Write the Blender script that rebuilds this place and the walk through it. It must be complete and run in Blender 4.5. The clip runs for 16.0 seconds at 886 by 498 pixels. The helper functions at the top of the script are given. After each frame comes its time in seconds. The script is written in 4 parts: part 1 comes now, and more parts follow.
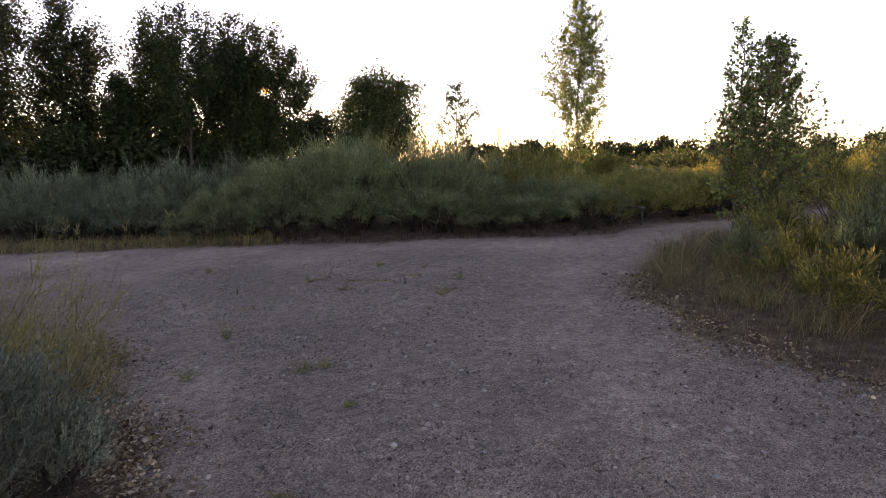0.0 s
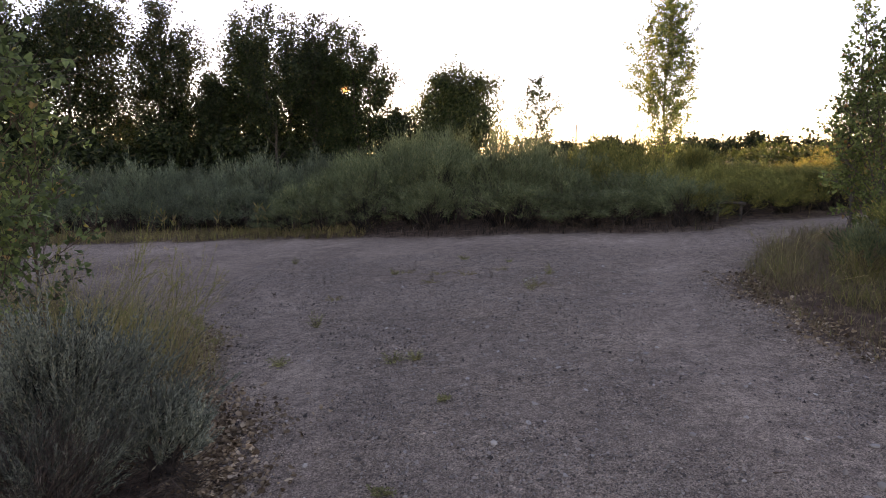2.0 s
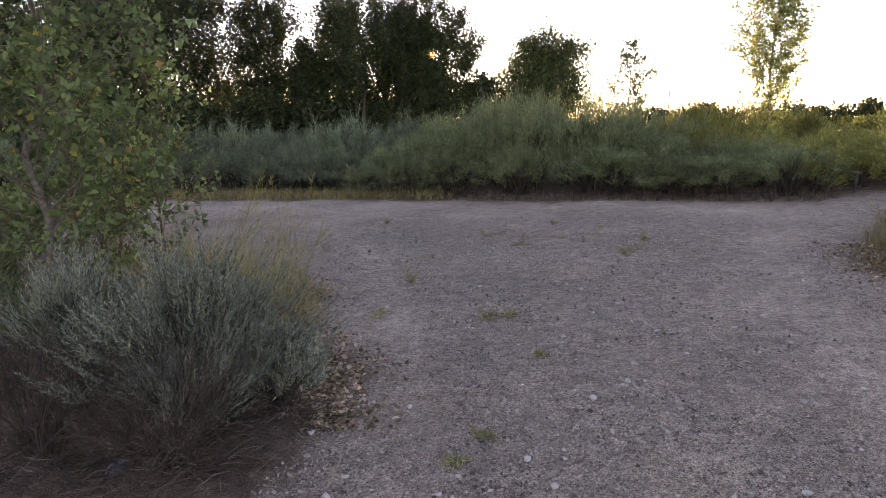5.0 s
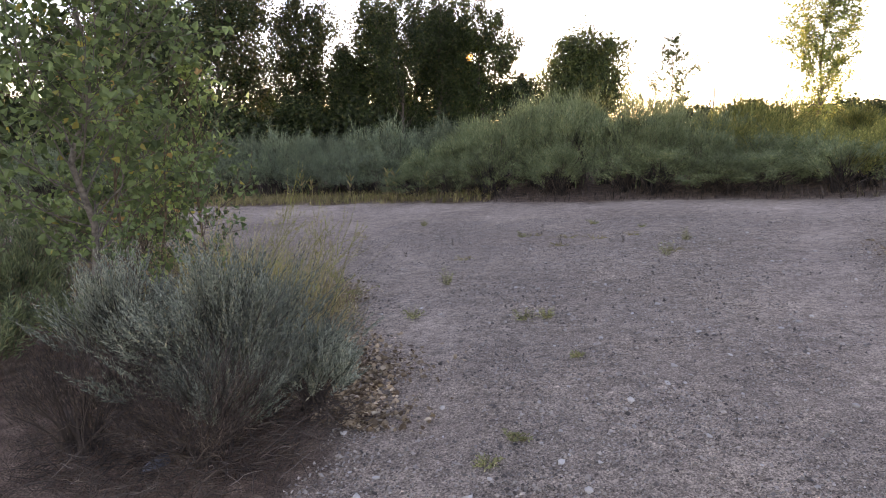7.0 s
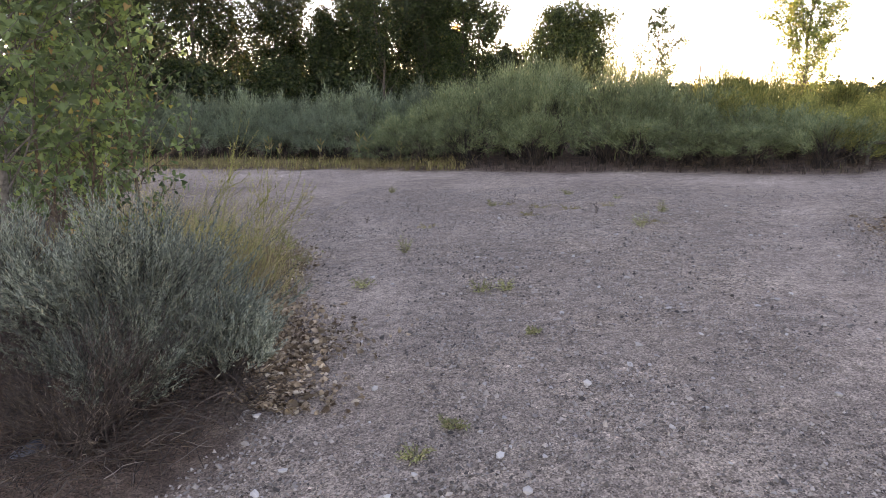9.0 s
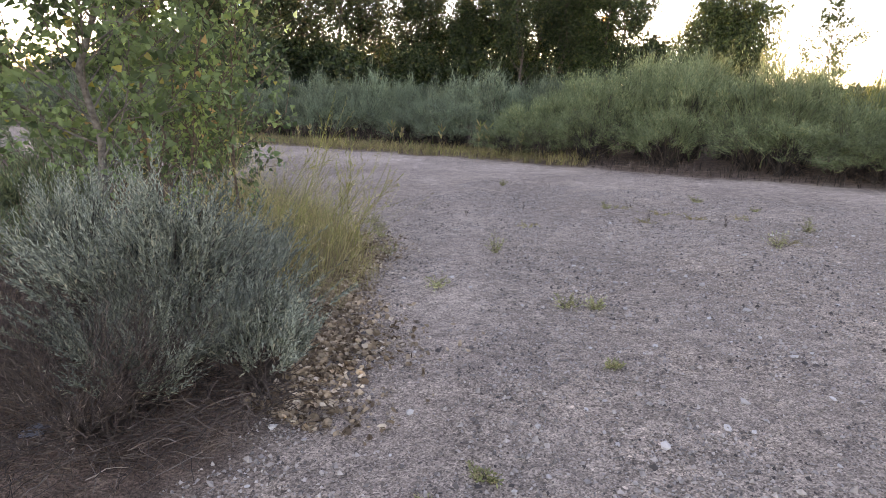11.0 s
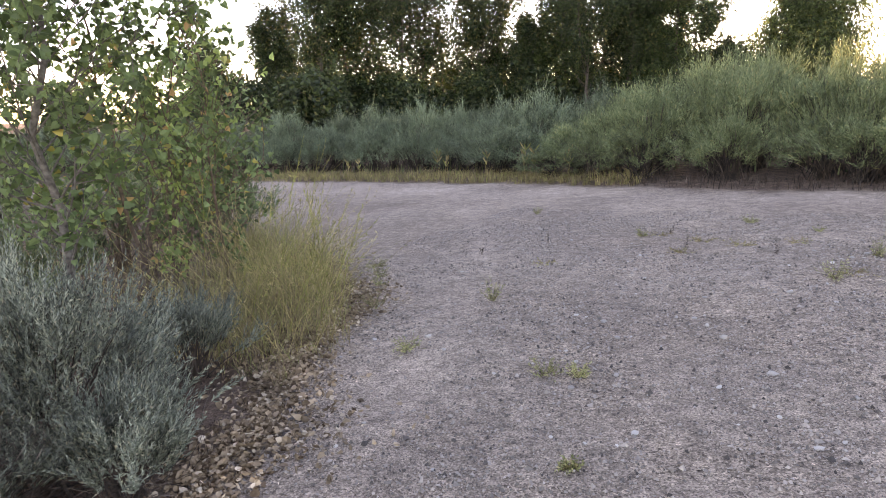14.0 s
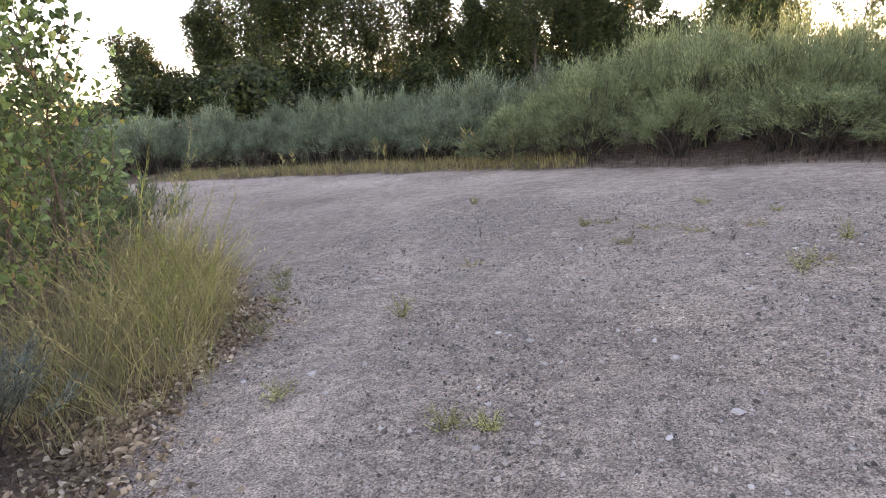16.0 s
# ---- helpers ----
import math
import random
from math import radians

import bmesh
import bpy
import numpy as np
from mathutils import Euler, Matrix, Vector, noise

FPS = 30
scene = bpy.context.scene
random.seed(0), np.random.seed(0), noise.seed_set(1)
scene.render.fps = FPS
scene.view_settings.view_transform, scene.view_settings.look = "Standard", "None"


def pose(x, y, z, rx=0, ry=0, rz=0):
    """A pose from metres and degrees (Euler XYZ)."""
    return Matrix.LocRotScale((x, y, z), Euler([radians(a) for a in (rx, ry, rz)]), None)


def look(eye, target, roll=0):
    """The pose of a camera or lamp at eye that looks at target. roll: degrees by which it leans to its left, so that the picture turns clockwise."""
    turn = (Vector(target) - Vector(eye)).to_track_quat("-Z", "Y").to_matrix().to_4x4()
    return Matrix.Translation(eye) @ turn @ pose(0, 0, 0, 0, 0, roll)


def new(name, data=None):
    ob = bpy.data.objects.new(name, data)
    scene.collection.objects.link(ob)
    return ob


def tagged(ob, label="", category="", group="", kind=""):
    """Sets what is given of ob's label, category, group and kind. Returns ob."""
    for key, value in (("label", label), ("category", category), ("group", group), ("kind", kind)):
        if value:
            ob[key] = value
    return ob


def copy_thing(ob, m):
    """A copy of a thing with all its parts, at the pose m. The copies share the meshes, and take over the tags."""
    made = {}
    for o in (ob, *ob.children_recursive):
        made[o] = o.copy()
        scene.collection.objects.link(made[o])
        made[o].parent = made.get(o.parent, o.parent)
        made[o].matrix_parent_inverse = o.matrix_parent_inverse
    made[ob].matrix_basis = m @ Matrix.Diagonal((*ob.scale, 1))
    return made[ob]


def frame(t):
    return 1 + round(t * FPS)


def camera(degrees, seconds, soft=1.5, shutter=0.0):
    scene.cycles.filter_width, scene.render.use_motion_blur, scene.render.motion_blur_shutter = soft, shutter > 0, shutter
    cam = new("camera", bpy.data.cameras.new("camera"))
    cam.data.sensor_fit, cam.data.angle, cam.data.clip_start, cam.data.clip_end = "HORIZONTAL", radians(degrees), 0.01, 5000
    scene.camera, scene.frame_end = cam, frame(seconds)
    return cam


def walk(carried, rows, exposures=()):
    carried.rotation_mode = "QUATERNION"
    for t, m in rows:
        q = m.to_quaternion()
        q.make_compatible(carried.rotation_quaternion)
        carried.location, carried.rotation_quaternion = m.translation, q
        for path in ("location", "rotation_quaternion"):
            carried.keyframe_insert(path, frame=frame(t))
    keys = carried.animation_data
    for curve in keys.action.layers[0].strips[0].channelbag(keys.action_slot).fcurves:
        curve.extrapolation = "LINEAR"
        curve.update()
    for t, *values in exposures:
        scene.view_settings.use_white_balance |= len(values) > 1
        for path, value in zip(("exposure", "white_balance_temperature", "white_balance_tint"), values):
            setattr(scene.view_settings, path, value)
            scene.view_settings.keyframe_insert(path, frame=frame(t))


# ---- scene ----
# ---- camera and its walk ----
cam = camera(70.95, 16.0, soft=0.6)
PATH = [
    (0, (0.0, 0.0, 1.65), (0.019, 1.976, 1.341), -0.3),
    (0.5, (-0.033, 0.043, 1.622), (-0.068, 2.019, 1.314), -0.2),
    (1, (-0.088, 0.101, 1.593), (-0.189, 2.074, 1.281), -0.1),
    (1.5, (-0.135, 0.137, 1.576), (-0.296, 2.105, 1.261), -0.1),
    (2, (-0.169, 0.169, 1.566), (-0.387, 2.132, 1.251), -0.5),
    (2.5, (-0.196, 0.197, 1.552), (-0.463, 2.154, 1.237), -0.8),
    (3, (-0.212, 0.195, 1.543), (-0.527, 2.145, 1.232), -2.0),
    (3.5, (-0.234, 0.181, 1.505), (-0.599, 2.119, 1.171), -1.7),
    (4, (-0.255, 0.156, 1.478), (-0.655, 2.078, 1.096), -0.9),
    (4.5, (-0.273, 0.137, 1.474), (-0.716, 2.045, 1.071), -0.4),
    (4.7, (-0.297, 0.069, 1.502), (-0.751, 1.973, 1.091), -0.1),
    (6.8, (-0.268, 0.12, 1.488), (-0.843, 1.991, 1.076), -2.4),
    (7, (-0.257, 0.115, 1.475), (-0.85, 1.982, 1.07), -1.4),
    (7.5, (-0.175, 0.143, 1.426), (-0.783, 2.002, 1.01), -0.5),
    (8, (-0.096, 0.235, 1.397), (-0.673, 2.102, 0.971), -2.0),
    (8.5, (-0.119, 0.378, 1.362), (-0.67, 2.249, 0.918), -0.9),
    (9, (-0.172, 0.575, 1.319), (-0.705, 2.439, 0.829), 0.3),
    (9.5, (-0.137, 0.831, 1.261), (-0.747, 2.673, 0.78), 1.9),
    (10, (-0.075, 0.967, 1.275), (-0.838, 2.75, 0.788), 1.77),
    (10.2, (-0.125, 0.968, 1.289), (-0.943, 2.725, 0.794), 2.16),
    (12.3, (0.139, 1.407, 1.277), (-0.862, 3.048, 0.724), 0.1),
    (12.5, (0.16, 1.408, 1.286), (-0.848, 3.047, 0.741), -2.0),
    (13, (0.232, 1.449, 1.316), (-0.767, 3.1, 0.79), -3.5),
    (13.5, (0.269, 1.754, 1.344), (-0.824, 3.36, 0.866), -1.0),
    (14, (0.276, 1.986, 1.353), (-0.861, 3.565, 0.89), -2.2),
    (14.5, (0.161, 2.324, 1.322), (-0.894, 3.965, 0.883), -2.7),
    (15, (0.147, 2.644, 1.307), (-0.791, 4.34, 0.816), -3.3),
    (15.5, (0.116, 2.864, 1.265), (-0.934, 4.496, 0.783), -0.4),
    (16, (0.143, 2.89, 1.248), (-0.891, 4.526, 0.741), -4.4),
]
EXPOSURES = [(0.0, 1.95, 9200, 47), (3.5, 2.37, 9300, 46), (7.0, 3.0, 9300, 44), (9.5, 3.24, 9500, 43), (12.5, 3.6, 9500, 42), (16.0, 3.58, 9500, 42)]
walk(cam, [(t, look(eye, target, roll)) for t, eye, target, roll in PATH], EXPOSURES)

# ---- world, sun ----
SUN_AZ, SUN_EL = -14.9, 5.4
world = bpy.data.worlds.new("evening_sky")
scene.world = world
world.use_nodes = True
wn, wl = world.node_tree.nodes, world.node_tree.links
sky = wn.new("ShaderNodeTexSky")
sky.sky_type, sky.sun_disc = "NISHITA", False
sky.sun_elevation, sky.sun_rotation = radians(SUN_EL), radians(SUN_AZ)
sky.altitude, sky.air_density, sky.dust_density, sky.ozone_density = 2000, 0.8, 0.1, 1.05
wl.new(sky.outputs["Color"], wn["Background"].inputs["Color"])
wn["Background"].inputs["Strength"].default_value = 0.15
SUN_WAY = Vector((math.sin(radians(SUN_AZ)) * math.cos(radians(SUN_EL)), math.cos(radians(SUN_AZ)) * math.cos(radians(SUN_EL)), math.sin(radians(SUN_EL))))
sun = new("sun", bpy.data.lights.new("sun", "SUN"))
sun.data.energy, sun.data.angle, sun.data.color = 4.0, radians(0.6), (1.0, 0.78, 0.5)
sun.matrix_world = look(SUN_WAY * 200, (0, 0, 0))


# ---- materials ----
def material(name):
    m = bpy.data.materials.new(name)
    m.use_nodes = True
    return m, m.node_tree.nodes, m.node_tree.links, m.node_tree.nodes["Principled BSDF"]


def ramp(nodes, stops):
    r = nodes.new("ShaderNodeValToRGB")
    while len(r.color_ramp.elements) < len(stops):
        r.color_ramp.elements.new(0.5)
    for e, (at, c) in zip(r.color_ramp.elements, stops):
        e.position, e.color = at, (*c, 1)
    return r


def leafy(name, dark, light, odd, odd_share=0.06, through_share=0.35, rough=0.55):
    """Leaves: each one between two colours, a few turned to a third; light passes through them."""
    m, n, l, p = material(name)
    g = n.new("ShaderNodeNewGeometry")
    r = ramp(n, [(0.0, dark), (1 - odd_share - 0.02, light), (1 - odd_share, odd)])
    l.new(g.outputs["Random Per Island"], r.inputs[0])
    co, big = n.new("ShaderNodeTexCoord"), n.new("ShaderNodeTexNoise")
    big.inputs["Scale"].default_value = 2.6
    l.new(co.outputs["Object"], big.inputs["Vector"])
    hsv = n.new("ShaderNodeHueSaturation")
    mr = n.new("ShaderNodeMapRange")
    mr.inputs["From Min"].default_value, mr.inputs["From Max"].default_value = 0.3, 0.7
    mr.inputs["To Min"].default_value, mr.inputs["To Max"].default_value = 0.55, 1.4
    l.new(big.outputs["Fac"], mr.inputs["Value"])
    info, own, both = n.new("ShaderNodeObjectInfo"), n.new("ShaderNodeMapRange"), n.new("ShaderNodeMath")
    own.inputs["To Min"].default_value, own.inputs["To Max"].default_value = 0.78, 1.24
    l.new(info.outputs["Random"], own.inputs["Value"])
    both.operation = "MULTIPLY"
    l.new(mr.outputs["Result"], both.inputs[0])
    l.new(own.outputs["Result"], both.inputs[1])
    l.new(both.outputs[0], hsv.inputs["Value"])
    l.new(r.outputs["Color"], hsv.inputs["Color"])
    l.new(hsv.outputs["Color"], p.inputs["Base Color"])
    p.inputs["Roughness"].default_value = rough
    p.inputs["Specular IOR Level"].default_value = 0.3
    t, mix = n.new("ShaderNodeBsdfTranslucent"), n.new("ShaderNodeMixShader")
    l.new(hsv.outputs["Color"], t.inputs["Color"])
    mix.inputs[0].default_value = through_share
    l.new(p.outputs[0], mix.inputs[1])
    l.new(t.outputs[0], mix.inputs[2])
    l.new(mix.outputs[0], n["Material Output"].inputs["Surface"])
    return m


def barky(name, dark, light, scale=30.0):
    m, n, l, p = material(name)
    co, no = n.new("ShaderNodeTexCoord"), n.new("ShaderNodeTexNoise")
    no.inputs["Scale"].default_value, no.inputs["Detail"].default_value = scale, 6
    l.new(co.outputs["Object"], no.inputs["Vector"])
    r = ramp(n, [(0.35, dark), (0.65, light)])
    l.new(no.outputs["Fac"], r.inputs[0])
    l.new(r.outputs["Color"], p.inputs["Base Color"])
    b = n.new("ShaderNodeBump")
    b.inputs["Strength"].default_value, b.inputs["Distance"].default_value = 0.6, 0.004
    l.new(no.outputs["Fac"], b.inputs["Height"])
    l.new(b.outputs[0], p.inputs["Normal"])
    p.inputs["Roughness"].default_value = 0.9
    return m


def gravel_ground():
    """Grey crushed gravel with sandy patches; soil and dry litter where the soil attribute says so."""
    m, n, l, p = material("gravel_and_soil")
    co = n.new("ShaderNodeTexCoord")

    def noise_tex(scale, detail=4, rough=0.6):
        t = n.new("ShaderNodeTexNoise")
        t.inputs["Scale"].default_value, t.inputs["Detail"].default_value, t.inputs["Roughness"].default_value = scale, detail, rough
        l.new(co.outputs["Object"], t.inputs["Vector"])
        return t

    def cells(scale):
        t = n.new("ShaderNodeTexVoronoi")
        t.inputs["Scale"].default_value = scale
        l.new(co.outputs["Object"], t.inputs["Vector"])
        return t

    def blend(kind, fac, a, b):
        t = n.new("ShaderNodeMix")
        t.data_type, t.blend_type = "RGBA", kind
        for sock, v in ((t.inputs[0], fac), (t.inputs[6], a), (t.inputs[7], b)):
            if isinstance(v, (int, float)):
                sock.default_value = v
            elif isinstance(v, tuple):
                sock.default_value = (*v, 1)
            else:
                l.new(v, sock)
        return t.outputs[2]

    patch, mid, fine = noise_tex(0.55, 5), noise_tex(7.0, 6), noise_tex(90.0, 3)
    small, tiny = cells(70.0), cells(165.0)
    base = ramp(n, [(0.3, (0.235, 0.19, 0.155)), (0.5, (0.315, 0.258, 0.21)), (0.72, (0.43, 0.355, 0.29))])
    l.new(patch.outputs["Fac"], base.inputs[0])
    grey = ramp(n, [(0.0, (0.12, 0.11, 0.1)), (0.18, (0.5, 0.48, 0.465)), (0.4, (0.92, 0.9, 0.88)), (0.85, (1.05, 1.02, 0.99)), (1.0, (2.1, 2.03, 1.96))])
    l.new(small.outputs["Color"], grey.inputs[0])
    grey2 = ramp(n, [(0.0, (0.2, 0.2, 0.2)), (0.5, (1.02, 1.02, 1.02)), (1.0, (1.9, 1.9, 1.9))])
    l.new(tiny.outputs["Color"], grey2.inputs[0])
    blotch = ramp(n, [(0.3, (0.6, 0.59, 0.58)), (0.7, (1.22, 1.2, 1.17))])
    l.new(mid.outputs["Fac"], blotch.inputs[0])
    worn = noise_tex(1.1, 7, 0.65)
    stony_share = n.new("ShaderNodeMapRange")
    stony_share.inputs["From Min"].default_value, stony_share.inputs["From Max"].default_value = 0.38, 0.58
    stony_share.inputs["To Min"].default_value, stony_share.inputs["To Max"].default_value = 0.12, 1.0
    l.new(worn.outputs["Fac"], stony_share.inputs["Value"])
    packed = n.new("ShaderNodeAttribute")
    packed.attribute_name = "packed"
    loose = n.new("ShaderNodeMapRange")
    loose.inputs["To Min"].default_value, loose.inputs["To Max"].default_value = 1.0, 0.3
    l.new(packed.outputs["Fac"], loose.inputs["Value"])
    coarse = n.new("ShaderNodeMath")
    coarse.operation = "MULTIPLY"
    l.new(stony_share.outputs["Result"], coarse.inputs[0])
    l.new(loose.outputs["Result"], coarse.inputs[1])
    streak = noise_tex(19.0, 5, 0.7)
    mottle = ramp(n, [(0.34, (0.62, 0.61, 0.6)), (0.5, (0.98, 0.97, 0.95)), (0.68, (1.3, 1.28, 1.25))])
    l.new(streak.outputs["Fac"], mottle.inputs[0])
    c = blend("MULTIPLY", coarse.outputs[0], base.outputs["Color"], grey.outputs["Color"])
    c = blend("MULTIPLY", 0.9, c, grey2.outputs["Color"])
    c = blend("MULTIPLY", 0.75, c, blotch.outputs["Color"])
    c = blend("MULTIPLY", 0.75, c, mottle.outputs["Color"])
    c = blend("MIX", packed.outputs["Fac"], c, blend("MULTIPLY", 1.0, c, (1.18, 1.17, 1.18)))
    soil = ramp(n, [(0.25, (0.055, 0.036, 0.026)), (0.5, (0.125, 0.083, 0.06)), (0.75, (0.23, 0.16, 0.115))])
    l.new(mid.outputs["Fac"], soil.inputs[0])
    s = blend("MULTIPLY", 0.7, soil.outputs["Color"], grey2.outputs["Color"])
    at = n.new("ShaderNodeAttribute")
    at.attribute_name = "soil"
    l.new(blend("MIX", at.outputs["Fac"], c, s), p.inputs["Base Color"])
    p.inputs["Roughness"].default_value = 0.95
    p.inputs["Specular IOR Level"].default_value = 0.2
    add = n.new("ShaderNodeMath")
    add.operation = "ADD"
    l.new(small.outputs["Distance"], add.inputs[0])
    l.new(fine.outputs["Fac"], add.inputs[1])
    b = n.new("ShaderNodeBump")
    b.inputs["Strength"].default_value, b.inputs["Distance"].default_value = 0.75, 0.016
    l.new(add.outputs[0], b.inputs["Height"])
    l.new(b.outputs[0], p.inputs["Normal"])
    return m


def stony(name, a, b):
    m, n, l, p = material(name)
    g, co, no = n.new("ShaderNodeObjectInfo"), n.new("ShaderNodeTexCoord"), n.new("ShaderNodeTexNoise")
    isl = n.new("ShaderNodeNewGeometry")
    no.inputs["Scale"].default_value = 60
    l.new(co.outputs["Object"], no.inputs["Vector"])
    s = n.new("ShaderNodeMath")
    s.operation = "ADD"
    l.new(g.outputs["Random"], s.inputs[0])
    l.new(isl.outputs["Random Per Island"], s.inputs[1])
    f = n.new("ShaderNodeMath")
    f.operation = "FRACT"
    l.new(s.outputs[0], f.inputs[0])
    r = ramp(n, [(0.0, a), (1.0, b)])
    l.new(f.outputs[0], r.inputs[0])
    mx = n.new("ShaderNodeMix")
    mx.data_type, mx.blend_type = "RGBA", "MULTIPLY"
    mx.inputs[0].default_value = 0.6
    l.new(r.outputs["Color"], mx.inputs[6])
    l.new(no.outputs["Fac"], mx.inputs[7])
    l.new(mx.outputs[2], p.inputs["Base Color"])
    p.inputs["Roughness"].default_value = 0.9
    return m


GROUND = gravel_ground()
PEBBLE = stony("pebble_grey", (0.06, 0.05, 0.043), (0.56, 0.49, 0.42))
STONE = stony("pale_stone", (0.4, 0.37, 0.33), (0.75, 0.7, 0.62))
BOULDER = stony("blue_grey_stone", (0.12, 0.135, 0.16), (0.2, 0.215, 0.245))
COTTON = leafy("cottonwood_leaf", (0.056, 0.094, 0.033), (0.2, 0.29, 0.115), (0.4, 0.33, 0.08), 0.015, 0.42)
# turning leaves, lightened and yellowed to carry sunlight on the cottonwoods across the path
COTTON_DRY_SUNLIT = leafy("cottonwood_leaf_turning_sunlit", (0.08, 0.122, 0.036), (0.245, 0.325, 0.105), (0.36, 0.22, 0.09), 0.05, 0.45)
POPLAR = leafy("poplar_leaf", (0.085, 0.13, 0.035), (0.21, 0.265, 0.08), (0.3, 0.28, 0.08), 0.03, 0.4)
# near-black leaves: the shaded side of backlit trees is put into the colour
DARK_BACKLIT = leafy("grove_leaf_backlit", (0.014, 0.027, 0.009), (0.042, 0.065, 0.02), (0.09, 0.09, 0.03), 0.05, 0.2)
WILLOW = leafy("willow_leaf", (0.032, 0.056, 0.016), (0.088, 0.12, 0.038), (0.13, 0.14, 0.04), 0.04)
BRUSH = leafy("brush_green", (0.06, 0.09, 0.044), (0.2, 0.245, 0.118), (0.2, 0.2, 0.09), 0.05, 0.25, 0.7)
BRUSH_BLUE = leafy("brush_blue_green", (0.055, 0.084, 0.052), (0.175, 0.222, 0.138), (0.18, 0.2, 0.11), 0.04, 0.25, 0.7)
# lit copy of the brush leaves: the low sun's yellow is in the colour
BRUSH_SUNLIT = leafy("brush_sunlit_yellow", (0.1, 0.115, 0.03), (0.28, 0.28, 0.08), (0.42, 0.35, 0.1), 0.08, 0.42, 0.7)
SAGE = leafy("sage_grey_green", (0.052, 0.062, 0.048), (0.255, 0.29, 0.22), (0.29, 0.28, 0.2), 0.05, 0.2, 0.8)
# dead brown twigs, darkened further in colour for the gloom low in the beds
SAGE_DRY_SHADED = leafy("sage_dead_twig_shaded", (0.024, 0.018, 0.014), (0.088, 0.066, 0.052), (0.17, 0.14, 0.115), 0.05, 0.05, 0.9)
BROWN = leafy("brown_dry_grass", (0.11, 0.08, 0.04), (0.33, 0.25, 0.14), (0.24, 0.26, 0.09), 0.15, 0.2, 0.8)
STRAW = leafy("straw", (0.2, 0.15, 0.065), (0.5, 0.4, 0.19), (0.26, 0.28, 0.09), 0.25, 0.32, 0.7)
GREENSTRAW = leafy("green_straw", (0.11, 0.115, 0.032), (0.31, 0.3, 0.088), (0.45, 0.34, 0.15), 0.22, 0.36, 0.7)
LITTER = leafy("fallen_leaf", (0.1, 0.062, 0.035), (0.46, 0.34, 0.22), (0.6, 0.49, 0.36), 0.1, 0.1, 0.8)
WEED = leafy("weed_green", (0.17, 0.19, 0.07), (0.4, 0.4, 0.18), (0.46, 0.38, 0.2), 0.2)
BARK = barky("grey_bark", (0.055, 0.047, 0.038), (0.15, 0.132, 0.11))
BARK_DARK = barky("dark_bark", (0.03, 0.025, 0.02), (0.09, 0.075, 0.06), 12)
TWIG = barky("brown_twig", (0.06, 0.04, 0.025), (0.16, 0.11, 0.075))
METAL = barky("weathered_pole", (0.09, 0.085, 0.08), (0.16, 0.15, 0.14), 3)

# ---- lie of the land ----
FAR_EDGE = [(-40, 9.5), (-22, 12.0), (-13, 13.3), (-9.5, 13.5), (-6, 13.1), (-3.5, 12.6), (-1, 12.0), (1.3, 11.35), (3.1, 10.9), (3.7, 11.5), (5.5, 12.0), (9, 13.5), (16, 18)]
RIGHT_EDGE = [(17, 16.5), (9, 12.2), (6.5, 11.2), (5.2, 10.6), (3.75, 9.4), (2.8, 8.1), (2.3, 7.0), (2.15, 6.3), (2.2, 5.4), (2.32, 4.5), (2.6, 3.9), (3.0, 3.2), (3.3, 2.0), (3.5, -12)]
LEFT_EDGE = [(-2.4, -12), (-1.9, 0), (-1.62, 1.5), (-1.55, 2.4), (-1.65, 3.0), (-2.0, 3.65), (-2.5, 4.4), (-2.85, 5.15), (-3.35, 5.6), (-4.5, 6.5), (-6.4, 7.45), (-8.6, 8.3), (-12, 8.6), (-22, 7.6), (-40, 5.5)]
OUTLINE = np.array(FAR_EDGE + RIGHT_EDGE + LEFT_EDGE, float)


def lie(x, y=0.0):
    """Height of the ground: it rises gently to the east, flattens further off and falls away to the north."""
    return 0.0612 * 14 * np.tanh(np.asarray(x, float) / 14) - 0.02 * np.maximum(0, np.asarray(y, float) - 30)


def bare(x, y):
    """Signed distance to the gravel's outline: positive on the gravel."""
    x, y = np.asarray(x, float), np.asarray(y, float)
    best, inside = np.full(x.shape, 1e9), np.zeros(x.shape, bool)
    for (ax, ay), (bx, by) in zip(OUTLINE, np.roll(OUTLINE, -1, 0)):
        dx, dy = bx - ax, by - ay
        k = np.clip(((x - ax) * dx + (y - ay) * dy) / (dx * dx + dy * dy), 0, 1)
        best = np.minimum(best, np.hypot(x - ax - k * dx, y - ay - k * dy))
        if dy:
            inside ^= ((ay > y) != (by > y)) & (x < dx * (y - ay) / dy + ax)
    return np.where(inside, best, -best)


def grain(x, y):
    x, y = np.broadcast_arrays(np.asarray(x, float), np.asarray(y, float))
    r = [noise.noise(Vector((a * 0.9, b * 0.9, 0.3))) + 0.5 * noise.noise(Vector((a * 3.1, b * 3.1, 7))) for a, b in zip(x.ravel(), y.ravel())]
    return np.array(r).reshape(x.shape)


def surface(x, y):
    """The ground's height with its unevenness and the slightly raised beds."""
    edge = bare(x, y)
    return lie(x, y) + 0.018 * grain(x, y) + np.where(edge < 0, 0.06 * (1 - np.exp(np.minimum(edge, 0) / 0.5)), 0)


